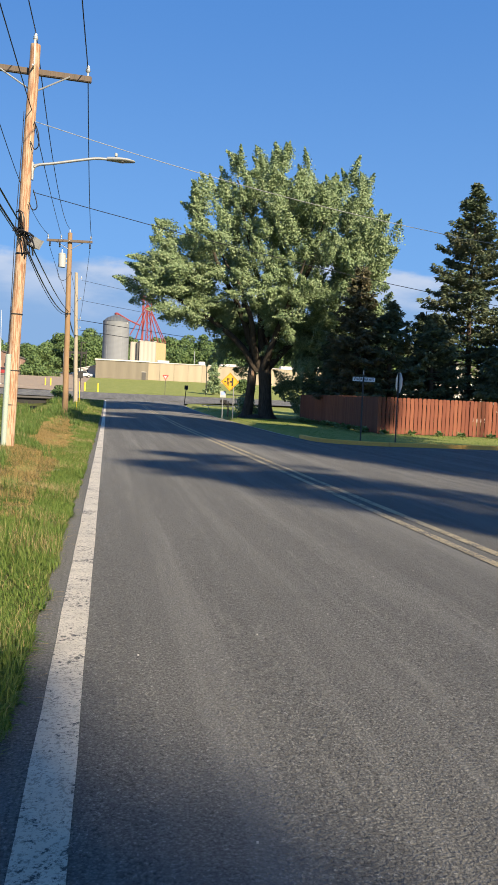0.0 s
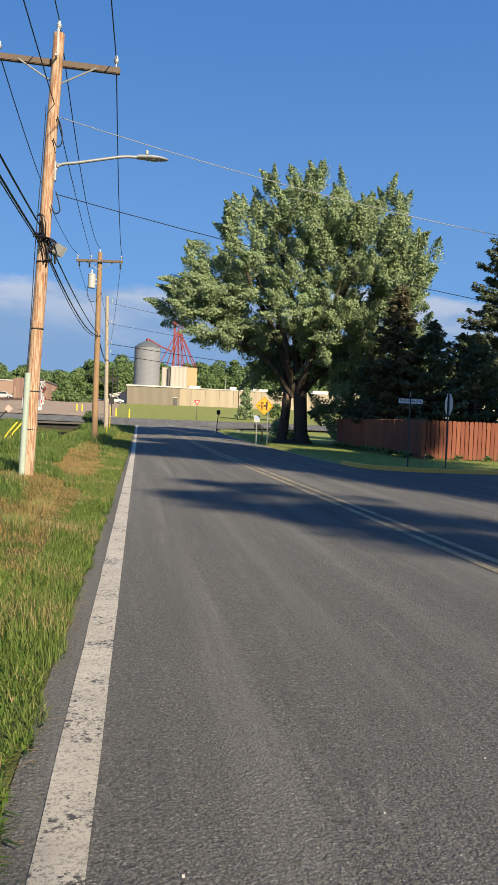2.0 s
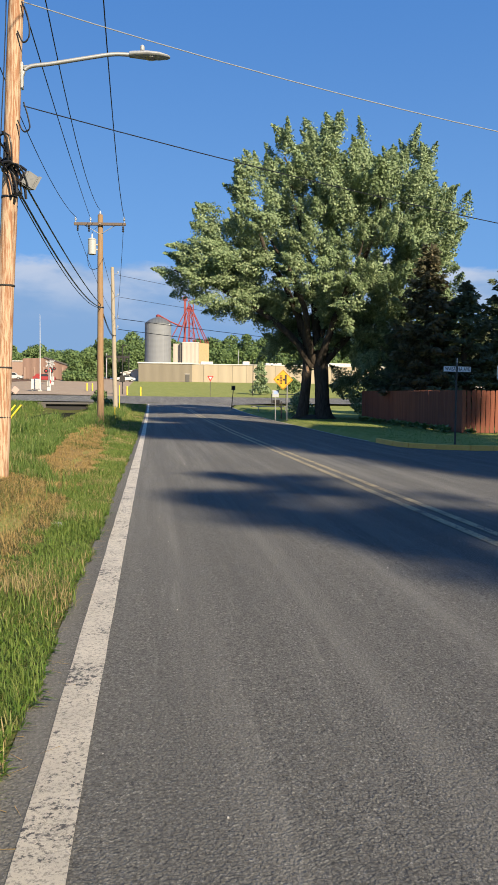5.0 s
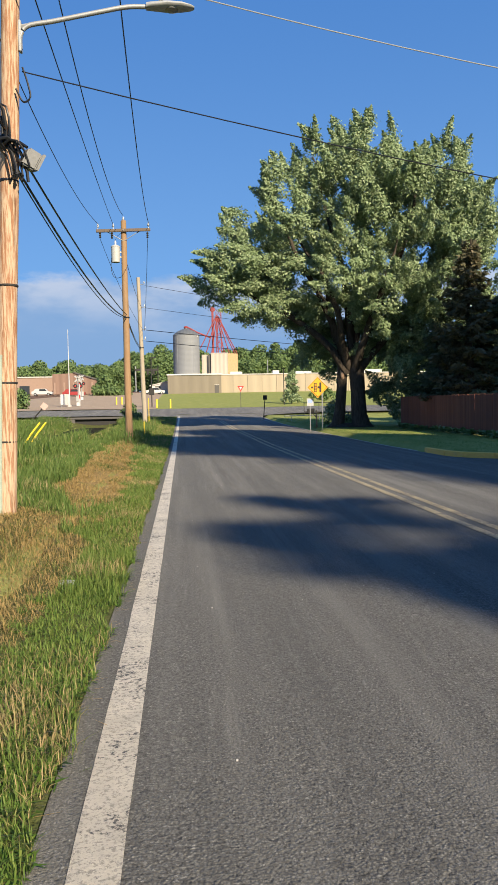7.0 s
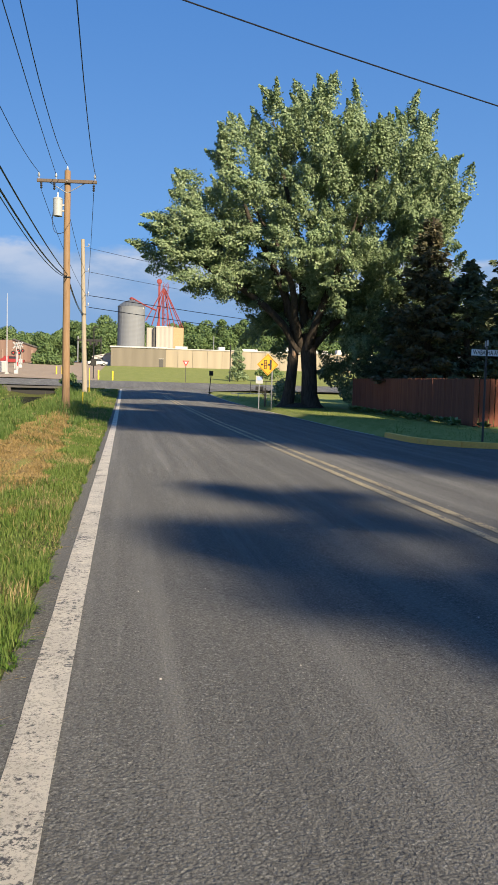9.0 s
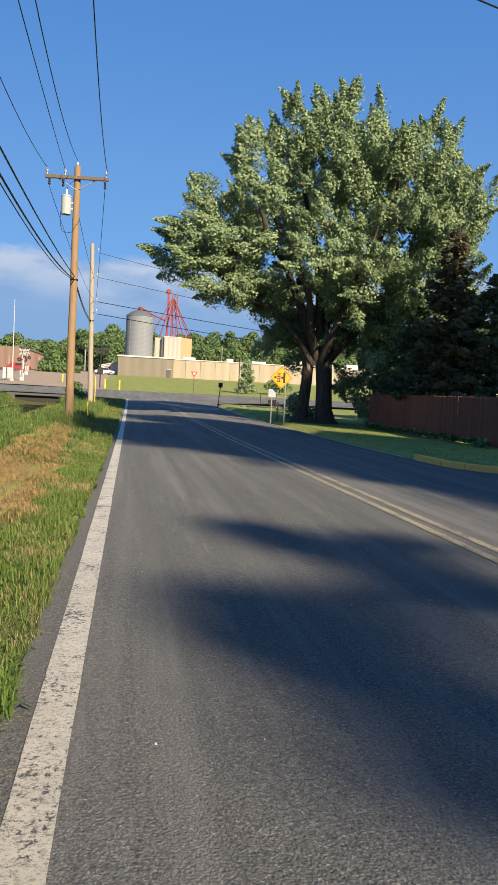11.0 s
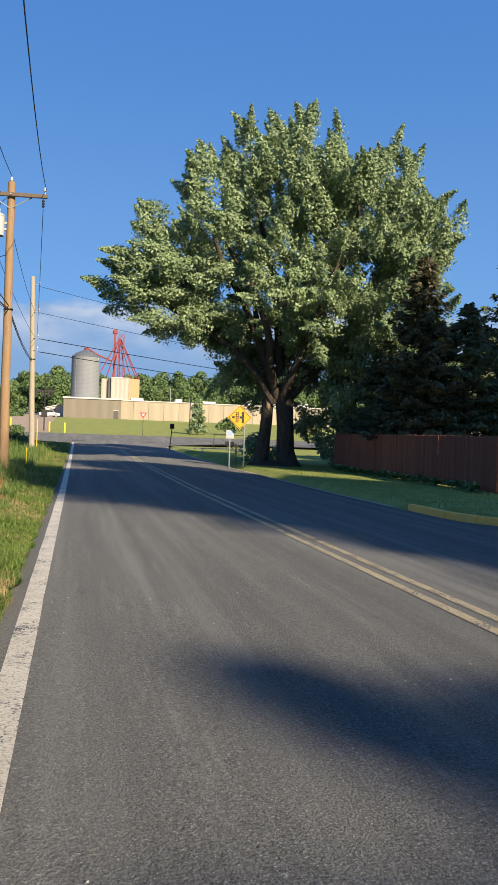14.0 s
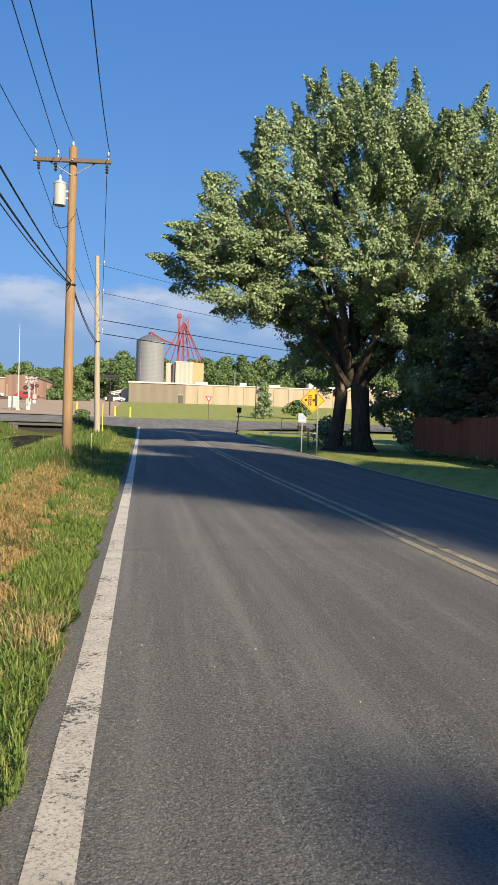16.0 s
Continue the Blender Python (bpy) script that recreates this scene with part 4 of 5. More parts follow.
# crown lobes of the great maple: across, along, up, and the half sizes
MX, MY = 10.85, 54.5
lobes = [
    (2.5, 54, 9.3, 1.3, 2.0, 1.7), (3.7, 54, 11.0, 1.7, 2.2, 2.6), (4.3, 53.5, 7.9, 1.4, 1.8, 1.2), (7.0, 54.5, 14.9, 1.8, 2.6, 1.7),
    (7.2, 52.5, 12.0, 2.2, 2.6, 2.5), (9.6, 55, 17.2, 1.7, 2.6, 2.1), (12.4, 54.5, 17.3, 1.9, 2.8, 2.3), (10.6, 52, 14.5, 2.8, 3.0, 2.8),
    (13.1, 51.5, 13.8, 2.8, 3.0, 2.8), (15.2, 56, 16.4, 1.2, 2.4, 1.9), (16.8, 55, 16.7, 1.5, 2.6, 2.3), (18.1, 54, 14.2, 1.8, 3.0, 2.2),
    (17.1, 52, 12.5, 2.6, 3.0, 2.6), (18.6, 55, 11.6, 1.5, 3.0, 2.0), (13.9, 50.5, 10.3, 3.0, 2.6, 2.4), (10.1, 50.8, 9.7, 2.3, 2.6, 2.2),
    (7.0, 54, 8.6, 1.8, 1.8, 1.1), (13.0, 51.5, 7.6, 2.8, 2.6, 1.6), (16.1, 51.5, 8.6, 2.8, 3.0, 2.4), (10.8, 54.5, 7.3, 1.9, 2.0, 1.2),
    (12.3, 57.5, 12.5, 5.0, 3.0, 5.0), (5.6, 56.5, 10.8, 2.4, 2.4, 2.6), (5.2, 53, 9.7, 2.0, 2.0, 1.6),
    (8.8, 56.5, 7.2, 1.8, 2, 1.2), (10.6, 58.0, 5.9, 2.0, 2.0, 1.2), (13.4, 54.5, 5.6, 2.2, 2.3, 1.4), (15.5, 53, 5.3, 2.2, 2.2, 2.2), (17.8, 52, 6.2, 2.2, 2.2, 2.6), (6.2, 53.5, 7.4, 1.3, 1.6, 0.9), (13.4, 52.0, 6.4, 1.6, 1.6, 1.0),
    (9.2, 56.5, 5.3, 1.6, 1.8, 1.1), (14.2, 53.0, 4.5, 1.5, 1.6, 1.2), (13.9, 57.0, 3.0, 1.5, 1.4, 1.6), (10.4, 57.5, 4.6, 1.6, 1.5, 1.2),
    (9.0, 55.5, 6.6, 1.8, 1.5, 1.2), (11.0, 56.0, 5.9, 2.0, 1.5, 1.3), (12.5, 53.8, 6.8, 1.6, 1.3, 1.1), (10.9, 53.2, 7.4, 1.8, 1.2, 1.0), (7.2, 54.6, 7.0, 1.6, 1.4, 0.9)]
BOUGH_LINES = [  # knees from the fork to each limb's tip
    [(-0.2, 0, 3.5), (-1.8, -0.5, 5.6), (-4.6, -0.6, 7.5), (-7.2, -0.8, 8.6), (-9.3, -0.6, 9.4)], [(-0.1, 0, 3.8), (-1.6, -0.8, 7.5), (-3.6, -1, 11), (-5.1, -0.5, 14.5)],
    [(0.1, 0, 4.2), (-0.4, -0.3, 9.0), (-1.4, 0, 13.5), (-2.0, 0.3, 17.0)], [(0.2, 0.1, 4.2), (0.5, 0, 9.5), (0.6, -0.5, 14), (0.4, 0, 18.3)],
    [(0.3, 0, 4.0), (2.2, -0.5, 8.5), (3.8, -0.5, 12.5), (5.0, 0.4, 17.2)], [(0.4, 0, 3.6), (3.0, -1, 6.6), (5.3, -1.3, 9.4), (6.9, -0.5, 13.5)],
    [(0.2, -0.2, 3.6), (0.9, -2.0, 6.6), (1.6, -3.2, 9.2), (1.9, -3.8, 11.0)], [(-0.1, 0.1, 3.6), (-1.0, -2, 6.4), (-1.9, -2.8, 8.6), (-3.5, -2.4, 11.5)]]


def maple():
    rs = np.random.RandomState(7)
    t = thing("maple_tree", MX, MY, land(MX, MY) - 0.1, "tall silver maple with a broad sunlit crown", "tree", "shade trees")
    trunk = Build()
    trunk.tube([(0.75, 0, -0.15), (0.62, 0, 0.25), (0.5, 0, 0.9), (0.45, 0, 2.2), (0.3, 0, 4.6)], [0.78, 0.6, 0.5, 0.46, 0.5], 16)
    for p in BOUGH_LINES:
        pts = [Vector(a).lerp(Vector(b), u) for a, b in zip(p, p[1:]) for u in (0, 0.33, 0.66)] + [Vector(p[-1])]
        pts = [q + Vector((noise.noise(q * 0.8), noise.noise(q * 0.8 + Vector((9, 0, 0))), 0)) * 0.25 for q in pts]
        trunk.tube(pts, [0.24 * (1 - i / len(pts)) ** 0.9 + 0.02 for i in range(len(pts))], 9)
    part("trunk", trunk, BARK, t, "dark furrowed trunk and limbs", True)
    stem = Build().tube([(-0.95, 0.5, -0.15), (-0.75, 0.5, 0.3), (-0.62, 0.5, 1.2), (-0.5, 0.45, 2.6), (-0.45, 0.4, 4.0), (-0.9, 0.4, 6.0), (-1.4, 0.5, 9.0)], [0.62, 0.42, 0.34, 0.32, 0.3, 0.24, 0.12], 14)
    part("second_trunk", stem, BARK, t, "slimmer second trunk", True)
    part("root_mound", Build().lathe([(1.5, -0.1), (1.2, 0.08), (0.9, 0.2), (0.5, 0.3), (0.05, 0.32)], (-0.1, 0.5, 0.05), 22), BARK, t, "dark mound of roots and litter", True)
    part("bark_wound", Build().tube([(-0.47, 0.2, 3.05), (-0.50, 0.14, 3.25), (-0.44, 0.10, 3.6), (-0.52, 0.12, 3.95), (-0.48, 0.2, 4.1)], [0.03, 0.12, 0.2, 0.14, 0.03], 9), plain("bare_wood", (0.42, 0.27, 0.17), 0.9), t, "pale torn strip of bare wood")
    # each clump is a plume of leaves on one twig: fullest below its middle, drawn out to a feathery tip
    cs, rr = lobe_clumps(lobes, rs, 0.86)
    off = np.array([MX, MY, land(MX, MY) - 0.1])
    out = cs - np.array([12.1, MY + 1.0, 9.0])
    out /= np.linalg.norm(out, axis=1)[:, None]
    axis = out * 0.75 + np.array([-0.35, -0.25, 0.42]) + rs.normal(size=cs.shape) * 0.42
    axis /= np.linalg.norm(axis, axis=1)[:, None]
    per = 500
    A, C = np.repeat(axis, per, 0), np.repeat(cs - off, per, 0)
    ln = np.repeat(rs.uniform(1.2, 2.5, len(cs)), per)[:, None]
    fat = np.repeat(rs.uniform(0.28, 0.56, len(cs)), per)[:, None]
    u = rs.beta(1.6, 1.5, (len(C), 1))
    across = rs.normal(size=C.shape)
    across -= A * np.sum(across * A, 1)[:, None]
    across /= np.linalg.norm(across, axis=1)[:, None]
    rad = fat * np.sin(np.pi * u ** 0.5) ** 0.9 * np.sqrt(rs.uniform(0.12, 1.25, u.shape))
    P = C + A * ln * (u - 0.45) + across * rad + rs.normal(size=C.shape) * 0.12 * (1.15 - u)
    P[:, 2] -= 0.22 * (u[:, 0] - 0.4) ** 2
    nrm = across * 1.0 + A * 0.45 + rs.normal(size=C.shape) * 0.42 + np.array([0, 0, 0.2])
    nrm /= np.linalg.norm(nrm, axis=1)[:, None]
    a = np.cross(nrm, rs.normal(size=C.shape)) + A * 0.6
    a[:, 2] -= 0.3
    a /= np.linalg.norm(a, axis=1)[:, None]
    bb = np.cross(nrm, a)
    s = 0.073 * rs.uniform(0.6, 1.4, (len(C), 1))
    L = np.stack([P - a * s, P + bb * s * 0.62, P + a * s * 1.15, P - bb * s * 0.62], 1)
    crown_ob = new("crown", quads("crown", L, MAPLE))
    crown_ob.parent = t
    tagged(crown_ob, "grey-green leaves in drooping sprays", kind="stuff")
    return t


maple_tree = maple()


def conifer(x, y, h, r, seed, bare, label, brown=False):
    """A spruce: straight trunk, whorls of drooping boughs, each with combs of needle sprays."""
    rs = np.random.RandomState(seed)
    t = thing("spruce_tree", x, y, land(x, y) - 0.1, label, "tree", "garden spruces")
    trunk = Build().tube([(0.1 * math.sin(i), 0, h * i / 8) for i in range(9)], [0.24 * (1 - i / 8.6) + 0.015 for i in range(9)], 10)
    P, B = [], []
    zc, k = bare, 0
    while zc < h - 0.15:
        u = (zc - bare) / (h - bare)
        reach = r * (1 - u) ** 0.82 * (0.55 + 0.45 * smooth01(u * 5))
        for j in range(rs.randint(5, 8)):
            az = rs.uniform(0, 2 * math.pi)
            ln = reach * rs.uniform(0.6, 1.12) + 0.12
            d = np.array([math.cos(az), math.sin(az), 0])
            side = np.array([-d[1], d[0], 0])
            base = np.array([0, 0, zc + rs.uniform(-0.15, 0.15)])
            slope = rs.uniform(-0.30, -0.08) + 0.5 * u
            B.append((base, base + d * ln * 0.9 + np.array([0, 0, ln * slope])))
            n = max(9, int(ln * 20))
            s = rs.uniform(0.12, 1.0, n) ** 0.75
            lift = 0.14 * ln * s ** 2.5
            C = base + d * (ln * s)[:, None] + np.array([0, 0, 1]) * (ln * slope * s + lift)[:, None]
            wide = (0.42 * ln * (1 - s) ** 0.7 * s ** 0.3 + 0.1)[:, None]
            for q in (-1, 0, 1):
                E = C + side * q * wide * rs.uniform(0.4, 1.0, (n, 1)) + rs.normal(size=(n, 3)) * 0.05 - np.array([0, 0, 0.10]) * abs(q)
                dirn = d * 0.6 + side * q * 0.8 + rs.normal(size=(n, 3)) * 0.3 + np.array([0, 0, -0.25])
                dirn /= np.linalg.norm(dirn, axis=1)[:, None]
                w = np.cross(dirn, rs.normal(size=(n, 3)))
                w /= np.linalg.norm(w, axis=1)[:, None]
                l = rs.uniform(0.12, 0.30, (n, 1))
                P.append(np.stack([E - dirn * l * 0.3, E + w * 0.07, E + dirn * l, E - w * 0.07], 1))
        zc += (0.26 + 0.2 * (1 - u)) * rs.uniform(0.8, 1.2)
    for a, b in B:
        trunk.tube([a, b], [0.03, 0.008], 4, False)
    part("trunk", trunk, BARK_SPRUCE, t, "thin straight trunk and bare boughs")
    c = new("crown", quads("crown", np.concatenate(P), NEEDLE_BROWN if brown else NEEDLE))
    c.parent = t
    tagged(c, "browning sparse needles" if brown else "dark blue-green needles", kind="stuff")
    return t


spruce = conifer(25.6, 52, 17.6, 5.6, 3, 1.4, "tall dark spruce standing behind the fence")
conifer(15.6, 46.5, 10.2, 3.0, 5, 0.8, "half-brown spruce beside the maple", True)
conifer(17.6, 46.0, 8.0, 3.3, 9, 0.4, "short dark spruce behind the fence")
conifer(15.4, 50.5, 6.8, 2.6, 12, 0.3, "low dark spruce under the maple")
conifer(20.6, 46.5, 7.6, 3.5, 15, 0.3, "bushy dark spruce behind the fence")
conifer(29.5, 50, 15.5, 4.6, 17, 0.8, "dark spruce at the garden's end")
conifer(23.0, 54, 8.5, 3.8, 21, 0.3, "dark spruce deep in the garden")
conifer(25.0, 44.5, 6.4, 3.2, 23, 0.3, "dark spruce close behind the fence")
conifer(18.6, 52.5, 8.8, 3.6, 27, 0.3, "dark spruce beneath the maple's edge")


def poplar(x, y, h, r, seed):
    """A slim upright poplar, out of view and added to cast its shadow."""
    q = np.random.RandomState(seed)
    t = thing("poplar_tree", x, y, -0.1, "unseen slim upright poplar added to cast its shadow", "tree", "shade trees")
    part("trunk", Build().tube([(0, 0, 0), (0.05, 0, h * 0.5), (0, 0, h * 0.96)], [0.2, 0.13, 0.03], 10), BARK, t)
    n = 150
    zz = q.uniform(0.15, 0.97, n)
    w = r * np.sqrt(np.clip(1 - ((zz - 0.55) / 0.46) ** 2, 0.02, 1)) * q.uniform(0.2, 0.95, n)
    az = q.uniform(0, 2 * math.pi, n)
    c = new("crown", quads("crown", leaf_cloud(np.stack([w * np.cos(az), w * np.sin(az), zz * h], 1), q.uniform(0.4, 0.75, n), 100, 0.1, q), MAPLE))
    c.parent = t
    tagged(c, kind="stuff")
    return t


def tall_tree(x, y, h, r, seed):
    """A high cottonwood with a long bare trunk, out of view and added for shade."""
    q = np.random.RandomState(seed)
    t = thing("cottonwood_tree", x, y, -0.1, "unseen high cottonwood with a long bare trunk, added for shade", "tree", "shade trees")
    b = Build().tube([(0, 0, 0), (0.1, 0, h * 0.3), (0, 0, h * 0.55), (0.2, 0, h * 0.93)], [0.6, 0.42, 0.3, 0.06], 12)
    for i in range(9):
        a, z0 = i * 2.4, h * (0.64 + 0.025 * i)
        b.tube([(0, 0, z0), (math.cos(a) * r * 0.75, math.sin(a) * r * 0.75, z0 + r * 0.5)], [0.14, 0.03], 6)
    part("trunk", b, BARK, t)
    n = 330
    d = q.normal(size=(n, 3))
    d /= np.linalg.norm(d, axis=1)[:, None]
    f = np.cbrt(q.uniform(0.1, 1, (n, 1)))
    c = np.array([0, 0, h * 0.81]) + d * f * np.array([r, r, h * 0.155])
    o = new("crown", quads("crown", leaf_cloud(c, q.uniform(0.7, 1.2, n), 150, 0.13, q), MAPLE))
    o.parent = t
    tagged(o, kind="stuff")
    return t


# unseen trees added beside the road behind the walk and across the side street: their shadows fall over asphalt, lawn
# and garden
def shade_at(x, y, z):
    """Where a crown of height z stands whose shadow lies at x, y."""
    return x + to_sun.x / to_sun.z * z, y + to_sun.y / to_sun.z * z


for x, y, h, r, seed in ((0.45, 15.2, 17.0, 1.1, 31), (1.1, 18.1, 18.5, 1.7, 32), (-1.3, 1.9, 15.5, 1.4, 35)):
    poplar(*shade_at(x, y, h), h, r, seed)
tall = None
for x, y, h, w in ((3.9, 35.8, 33.0, 0.82), (7.5, 27.5, 32.0, 0.9), (4.4, 47.0, 33.0, 0.55), (8.8, 38.5, 32.0, 0.7), (11.9, 51.5, 32.0, 0.42), (10.5, 19.5, 30.0, 0.95), (19.0, 18.5, 30.0, 1.0), (28.0, 18.0, 30.0, 1.0), (15.5, 51.0, 31.0, 0.75), (23.5, 50.5, 31.0, 0.8)):
    px, py = shade_at(x, y, 0.81 * h)
    if tall is None:
        tall = tall_tree(px, py, h, 5.4, 41)
    else:
        copy_thing(tall, pose(px, py, -0.1, 0, 0, 137.0 * x) @ Matrix.Diagonal((w, w, h / 33.0, 1)))

rs = np.random.RandomState(11)
def bush(name, x, y, h, w, mat, label, n, size):
    t = thing(name, x, y, max(land(x, y), yard_rise(x, y)), label, "shrub")
    part("stem", Build().tube([(0, 0, -0.1), (0.03, 0, h * 0.6)], [0.06, 0.02], 6), BARK, t)
    k = max(6, int(h * 7))
    zz = rs.uniform(0.1, 1, k)
    c = np.stack([rs.normal(size=k) * w * 0.35 * (1.15 - zz), rs.normal(size=k) * w * 0.35 * (1.15 - zz), zz * h], 1)
    o = new("foliage", quads("foliage", leaf_cloud(c, np.full(k, w * 0.28), n, size, rs), mat))
    o.parent = t
    tagged(o, kind="stuff")
    return t


bush("young_tree", 15.6, 116, 4.6, 1.9, MAPLE, "slim young tree in the far lawn", 130, 0.13)
bush("shrub", 20.5, 118, 2.2, 2.6, WOODS, "round dark shrub in the far lawn", 120, 0.14)
bush("shrub", 11.0, 60.5, 1.6, 2.2, MAPLE, "low leafy suckers at the maple's foot", 150, 0.1)
bush("shrub", 15.2, 55.5, 3.0, 3.6, MAPLE, "leafy shrub under the trees", 160, 0.11)
bush("shrub", 18.0, 57.5, 3.2, 4.5, WOODS, "dark shrub in the garden", 160, 0.13)
bush("shrub", -16.2, 180, 3.4, 6.0, WOODS, "round bush beside the brown building", 260, 0.25)
bush("shrub", -22.0, 115, 2.0, 4.5, WOODS, "low green bush beside the gravel yard", 200, 0.18)

# hostas along the fence foot
for i in range(26):
    u = i / 25
    if i < 16:
        x, y = 13.0 + rs.uniform(-0.2, 0.1), 50.8 - 14.6 * i / 15
    else:
        x, y = 13.6 + 1.35 * (i - 16) + rs.uniform(-0.3, 0.3), 35.0
    h = thing("hosta", x, y, land(x, y), "low broad-leaved hosta at the fence foot", "plant", "hostas along the fence")
    n = 34
    az, el = rs.uniform(0, 2 * math.pi, n), rs.uniform(0.15, 1.1, n)
    d = np.stack([np.cos(az) * np.cos(el), np.sin(az) * np.cos(el), np.sin(el)], 1)
    s = np.stack([-np.sin(az), np.cos(az), 0 * az], 1)
    l = rs.uniform(0.28, 0.5, (n, 1)) * (1.0 if i < 16 else 0.8)
    tip = d * l + np.array([0, 0, -0.06])
    mid = d * l * 0.6 + np.array([0, 0, 0.05])
    o = new("leaves", quads("leaves", np.stack([mid * 0.2, mid + s * 0.075, tip, mid - s * 0.075], 1), HOSTA))
    o.parent = h
    tagged(o, kind="stuff")

# ---- far yards: warehouse, silo, tower ----
def window_row(parent, x0, y, z, n, step, w, h):
    for i in range(n):
        p = part("window", Build().box((x0 + i * step, y, z), (w, 0.1, h), None, 0.02), WHITE_TRIM, parent)
        part("pane", Build().box((x0 + i * step, y - 0.06, z), (w * 0.8, 0.04, h * 0.8)), GLASS_DARK, p)


zb = rise(200) - 0.2
wh = thing("warehouse", 0, 200, zb, "long low beige panel warehouse with a white roof edge", "warehouse")
# left wall takes the darker panel copy, its shade set in the colour
part("wall", Build().box((3.5, 12, 2.3), (13.0, 24, 4.6)), BEIGE_SHADE, wh, "beige panel wall with shade put into its colour")
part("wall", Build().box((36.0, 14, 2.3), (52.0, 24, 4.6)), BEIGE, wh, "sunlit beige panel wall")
part("roof_edge", Build().box((3.5, 12, 4.75), (13.5, 24.5, 0.35), None, 0.05), WHITE_TRIM, wh, "white roof edge")
part("roof_edge", Build().box((36.0, 14, 4.7), (52.4, 24.4, 0.22), None, 0.05), WHITE_TRIM, wh, "white roof edge")
dr = part("door", Build().box((8.9, -0.05, 1.05), (1.0, 0.12, 2.1), None, 0.02), ROOF_DARK, wh, "dark steel door")
part("door_frame", Build().box((8.9, -0.02, 2.15), (1.2, 0.14, 0.1)), WHITE_TRIM, dr)
for i in range(14):
    part("wall_seam", Build().box((13 + i * 3.6, 1.97, 2.25), (0.06, 0.08, 4.4)), BEIGE_SHADE, wh)
for i, (x, w, h) in enumerate(((14, 3, 0.7), (24, 1.6, 0.9), (31, 4, 0.6), (41, 2, 1.3), (48, 6, 0.8), (55, 3, 1.1))):
    part("roof_unit", Build().box((x, 6, 4.8 + h / 2), (w, 2.5, h), None, 0.05), WHITE_TRIM, wh, "pale rooftop unit")
part("vent_pipe", Build().tube([(22.3, 8, 4.7), (22.3, 8, 8.6)], 0.09, 8), GALV, wh)

shed = thing("white_shed", -4.6, 206, rise(206) - 0.2, "small white gabled shed beside the warehouse", "shed")
part("wall", Build().prism([(-2.6, 0), (2.6, 0), (2.6, 3.4), (-2.6, 2.2)], 9.0, pose(0, 4.5, 0)), WHITE_TRIM, shed)
part("roof", Build().prism([(-3.0, 2.12), (2.8, 3.46), (2.8, 3.66), (-3.0, 2.32)], 9.6, pose(0, 4.5, 0)), WHITE_TRIM, shed)
part("doorway", Build().box((-1.0, -0.02, 1.1), (1.3, 0.1, 2.0)), ROOF_DARK, shed, "dark doorway")

silo = thing("grain_silo", 1.83, 218, rise(218) - 0.3, "grey corrugated steel grain silo with a domed roof", "silo")
part("wall", Build().lathe([(3.5, 0), (3.5, 15.5)], (0, 0, 0), 40), SILO, silo, "corrugated grey wall", True)
part("roof", Build().lathe([(3.58, 15.45), (3.4, 15.7), (2.4, 16.5), (1.2, 17.05), (0.5, 17.25), (0.5, 17.5), (0.1, 17.55)], (0, 0, 0), 40), SILO_ROOF, silo, "grey sheet roof", True)
part("hatch", Build().lathe([(0.55, 17.4), (0.6, 17.7), (0.35, 17.95), (0.1, 18.0)], (0, 0, 0), 12), TOWER_RED, silo, "red roof cap")
part("conveyor", Build().tube([(0.4, 0, 17.7), (3.2, 0.2, 16.2), (6.5, 0.5, 14.9)], 0.2, 8), TOWER_RED, silo, "red spout pipe")
part("roof_vent", Build().box((-2.7, -1.2, 15.6), (0.5, 0.5, 0.5), None, 0.05), WHITE_TRIM, silo)
part("roof_vent", Build().box((2.6, -1.6, 15.2), (0.9, 0.5, 0.5), None, 0.05), WHITE_TRIM, silo)
for i in range(10):
    a = 2 * math.pi * i / 10 + 0.2
    part("stiffener", Build().box((3.47 * math.cos(a), 3.47 * math.sin(a), 7.7), (0.1, 0.1, 15.2), None), SILO, silo)

hop = thing("hopper_bins", 10.4, 216, rise(216) - 0.3, "white panelled hopper bins with rust stains", "bin")
part("bin_front", Build().prism([(-2.2, 0), (2.2, 0), (2.2, 10.6), (-2.2, 10.6)], 5, pose(0, 2.5, 0)), BIN_WHITE, hop, "white panel face")
part("bin_side", Build().add([(2.22, 0.0, 0), (5.0, 1.8, 0), (5.0, 6, 0), (2.22, 6, 0), (2.22, 0.0, 10.6), (5.0, 1.8, 10.6), (5.0, 6, 10.6), (2.22, 6, 10.6)], [(0, 1, 5, 4), (1, 2, 6, 5), (2, 3, 7, 6), (3, 0, 4, 7), (4, 5, 6, 7), (0, 3, 2, 1)]), BIN_RUST, hop, "ochre rust-stained face")
part("bin_back", Build().box((-3.7, 3.5, 5.2), (1.7, 4, 10.4)), BIN_WHITE, hop, "white stair bin")
# solid dark block gives the slot between the bins its shade
part("gap_shade", Build().box((-2.55, 1.8, 5.6), (0.6, 2.5, 9.6)), ROOF_DARK, hop, "dark block standing for the shaded gap between the bins")
part("rim", Build().box((0, 2.5, 10.68), (4.6, 5.2, 0.14)), WHITE_TRIM, hop)
tower = thing("elevator_tower", 9.7, 219, rise(219) - 0.3, "red steel elevator tower with fanned spouts", "tower")
part("leg", Build().box((-0.75, 0, 11.5), (0.55, 0.6, 22.5), None, 0.03), TOWER_RED, tower, "red elevator leg")
part("head", Build().box((-0.75, 0, 22.4), (1.3, 0.9, 1.3), None, 0.25), TOWER_RED, tower, "red elevator head")
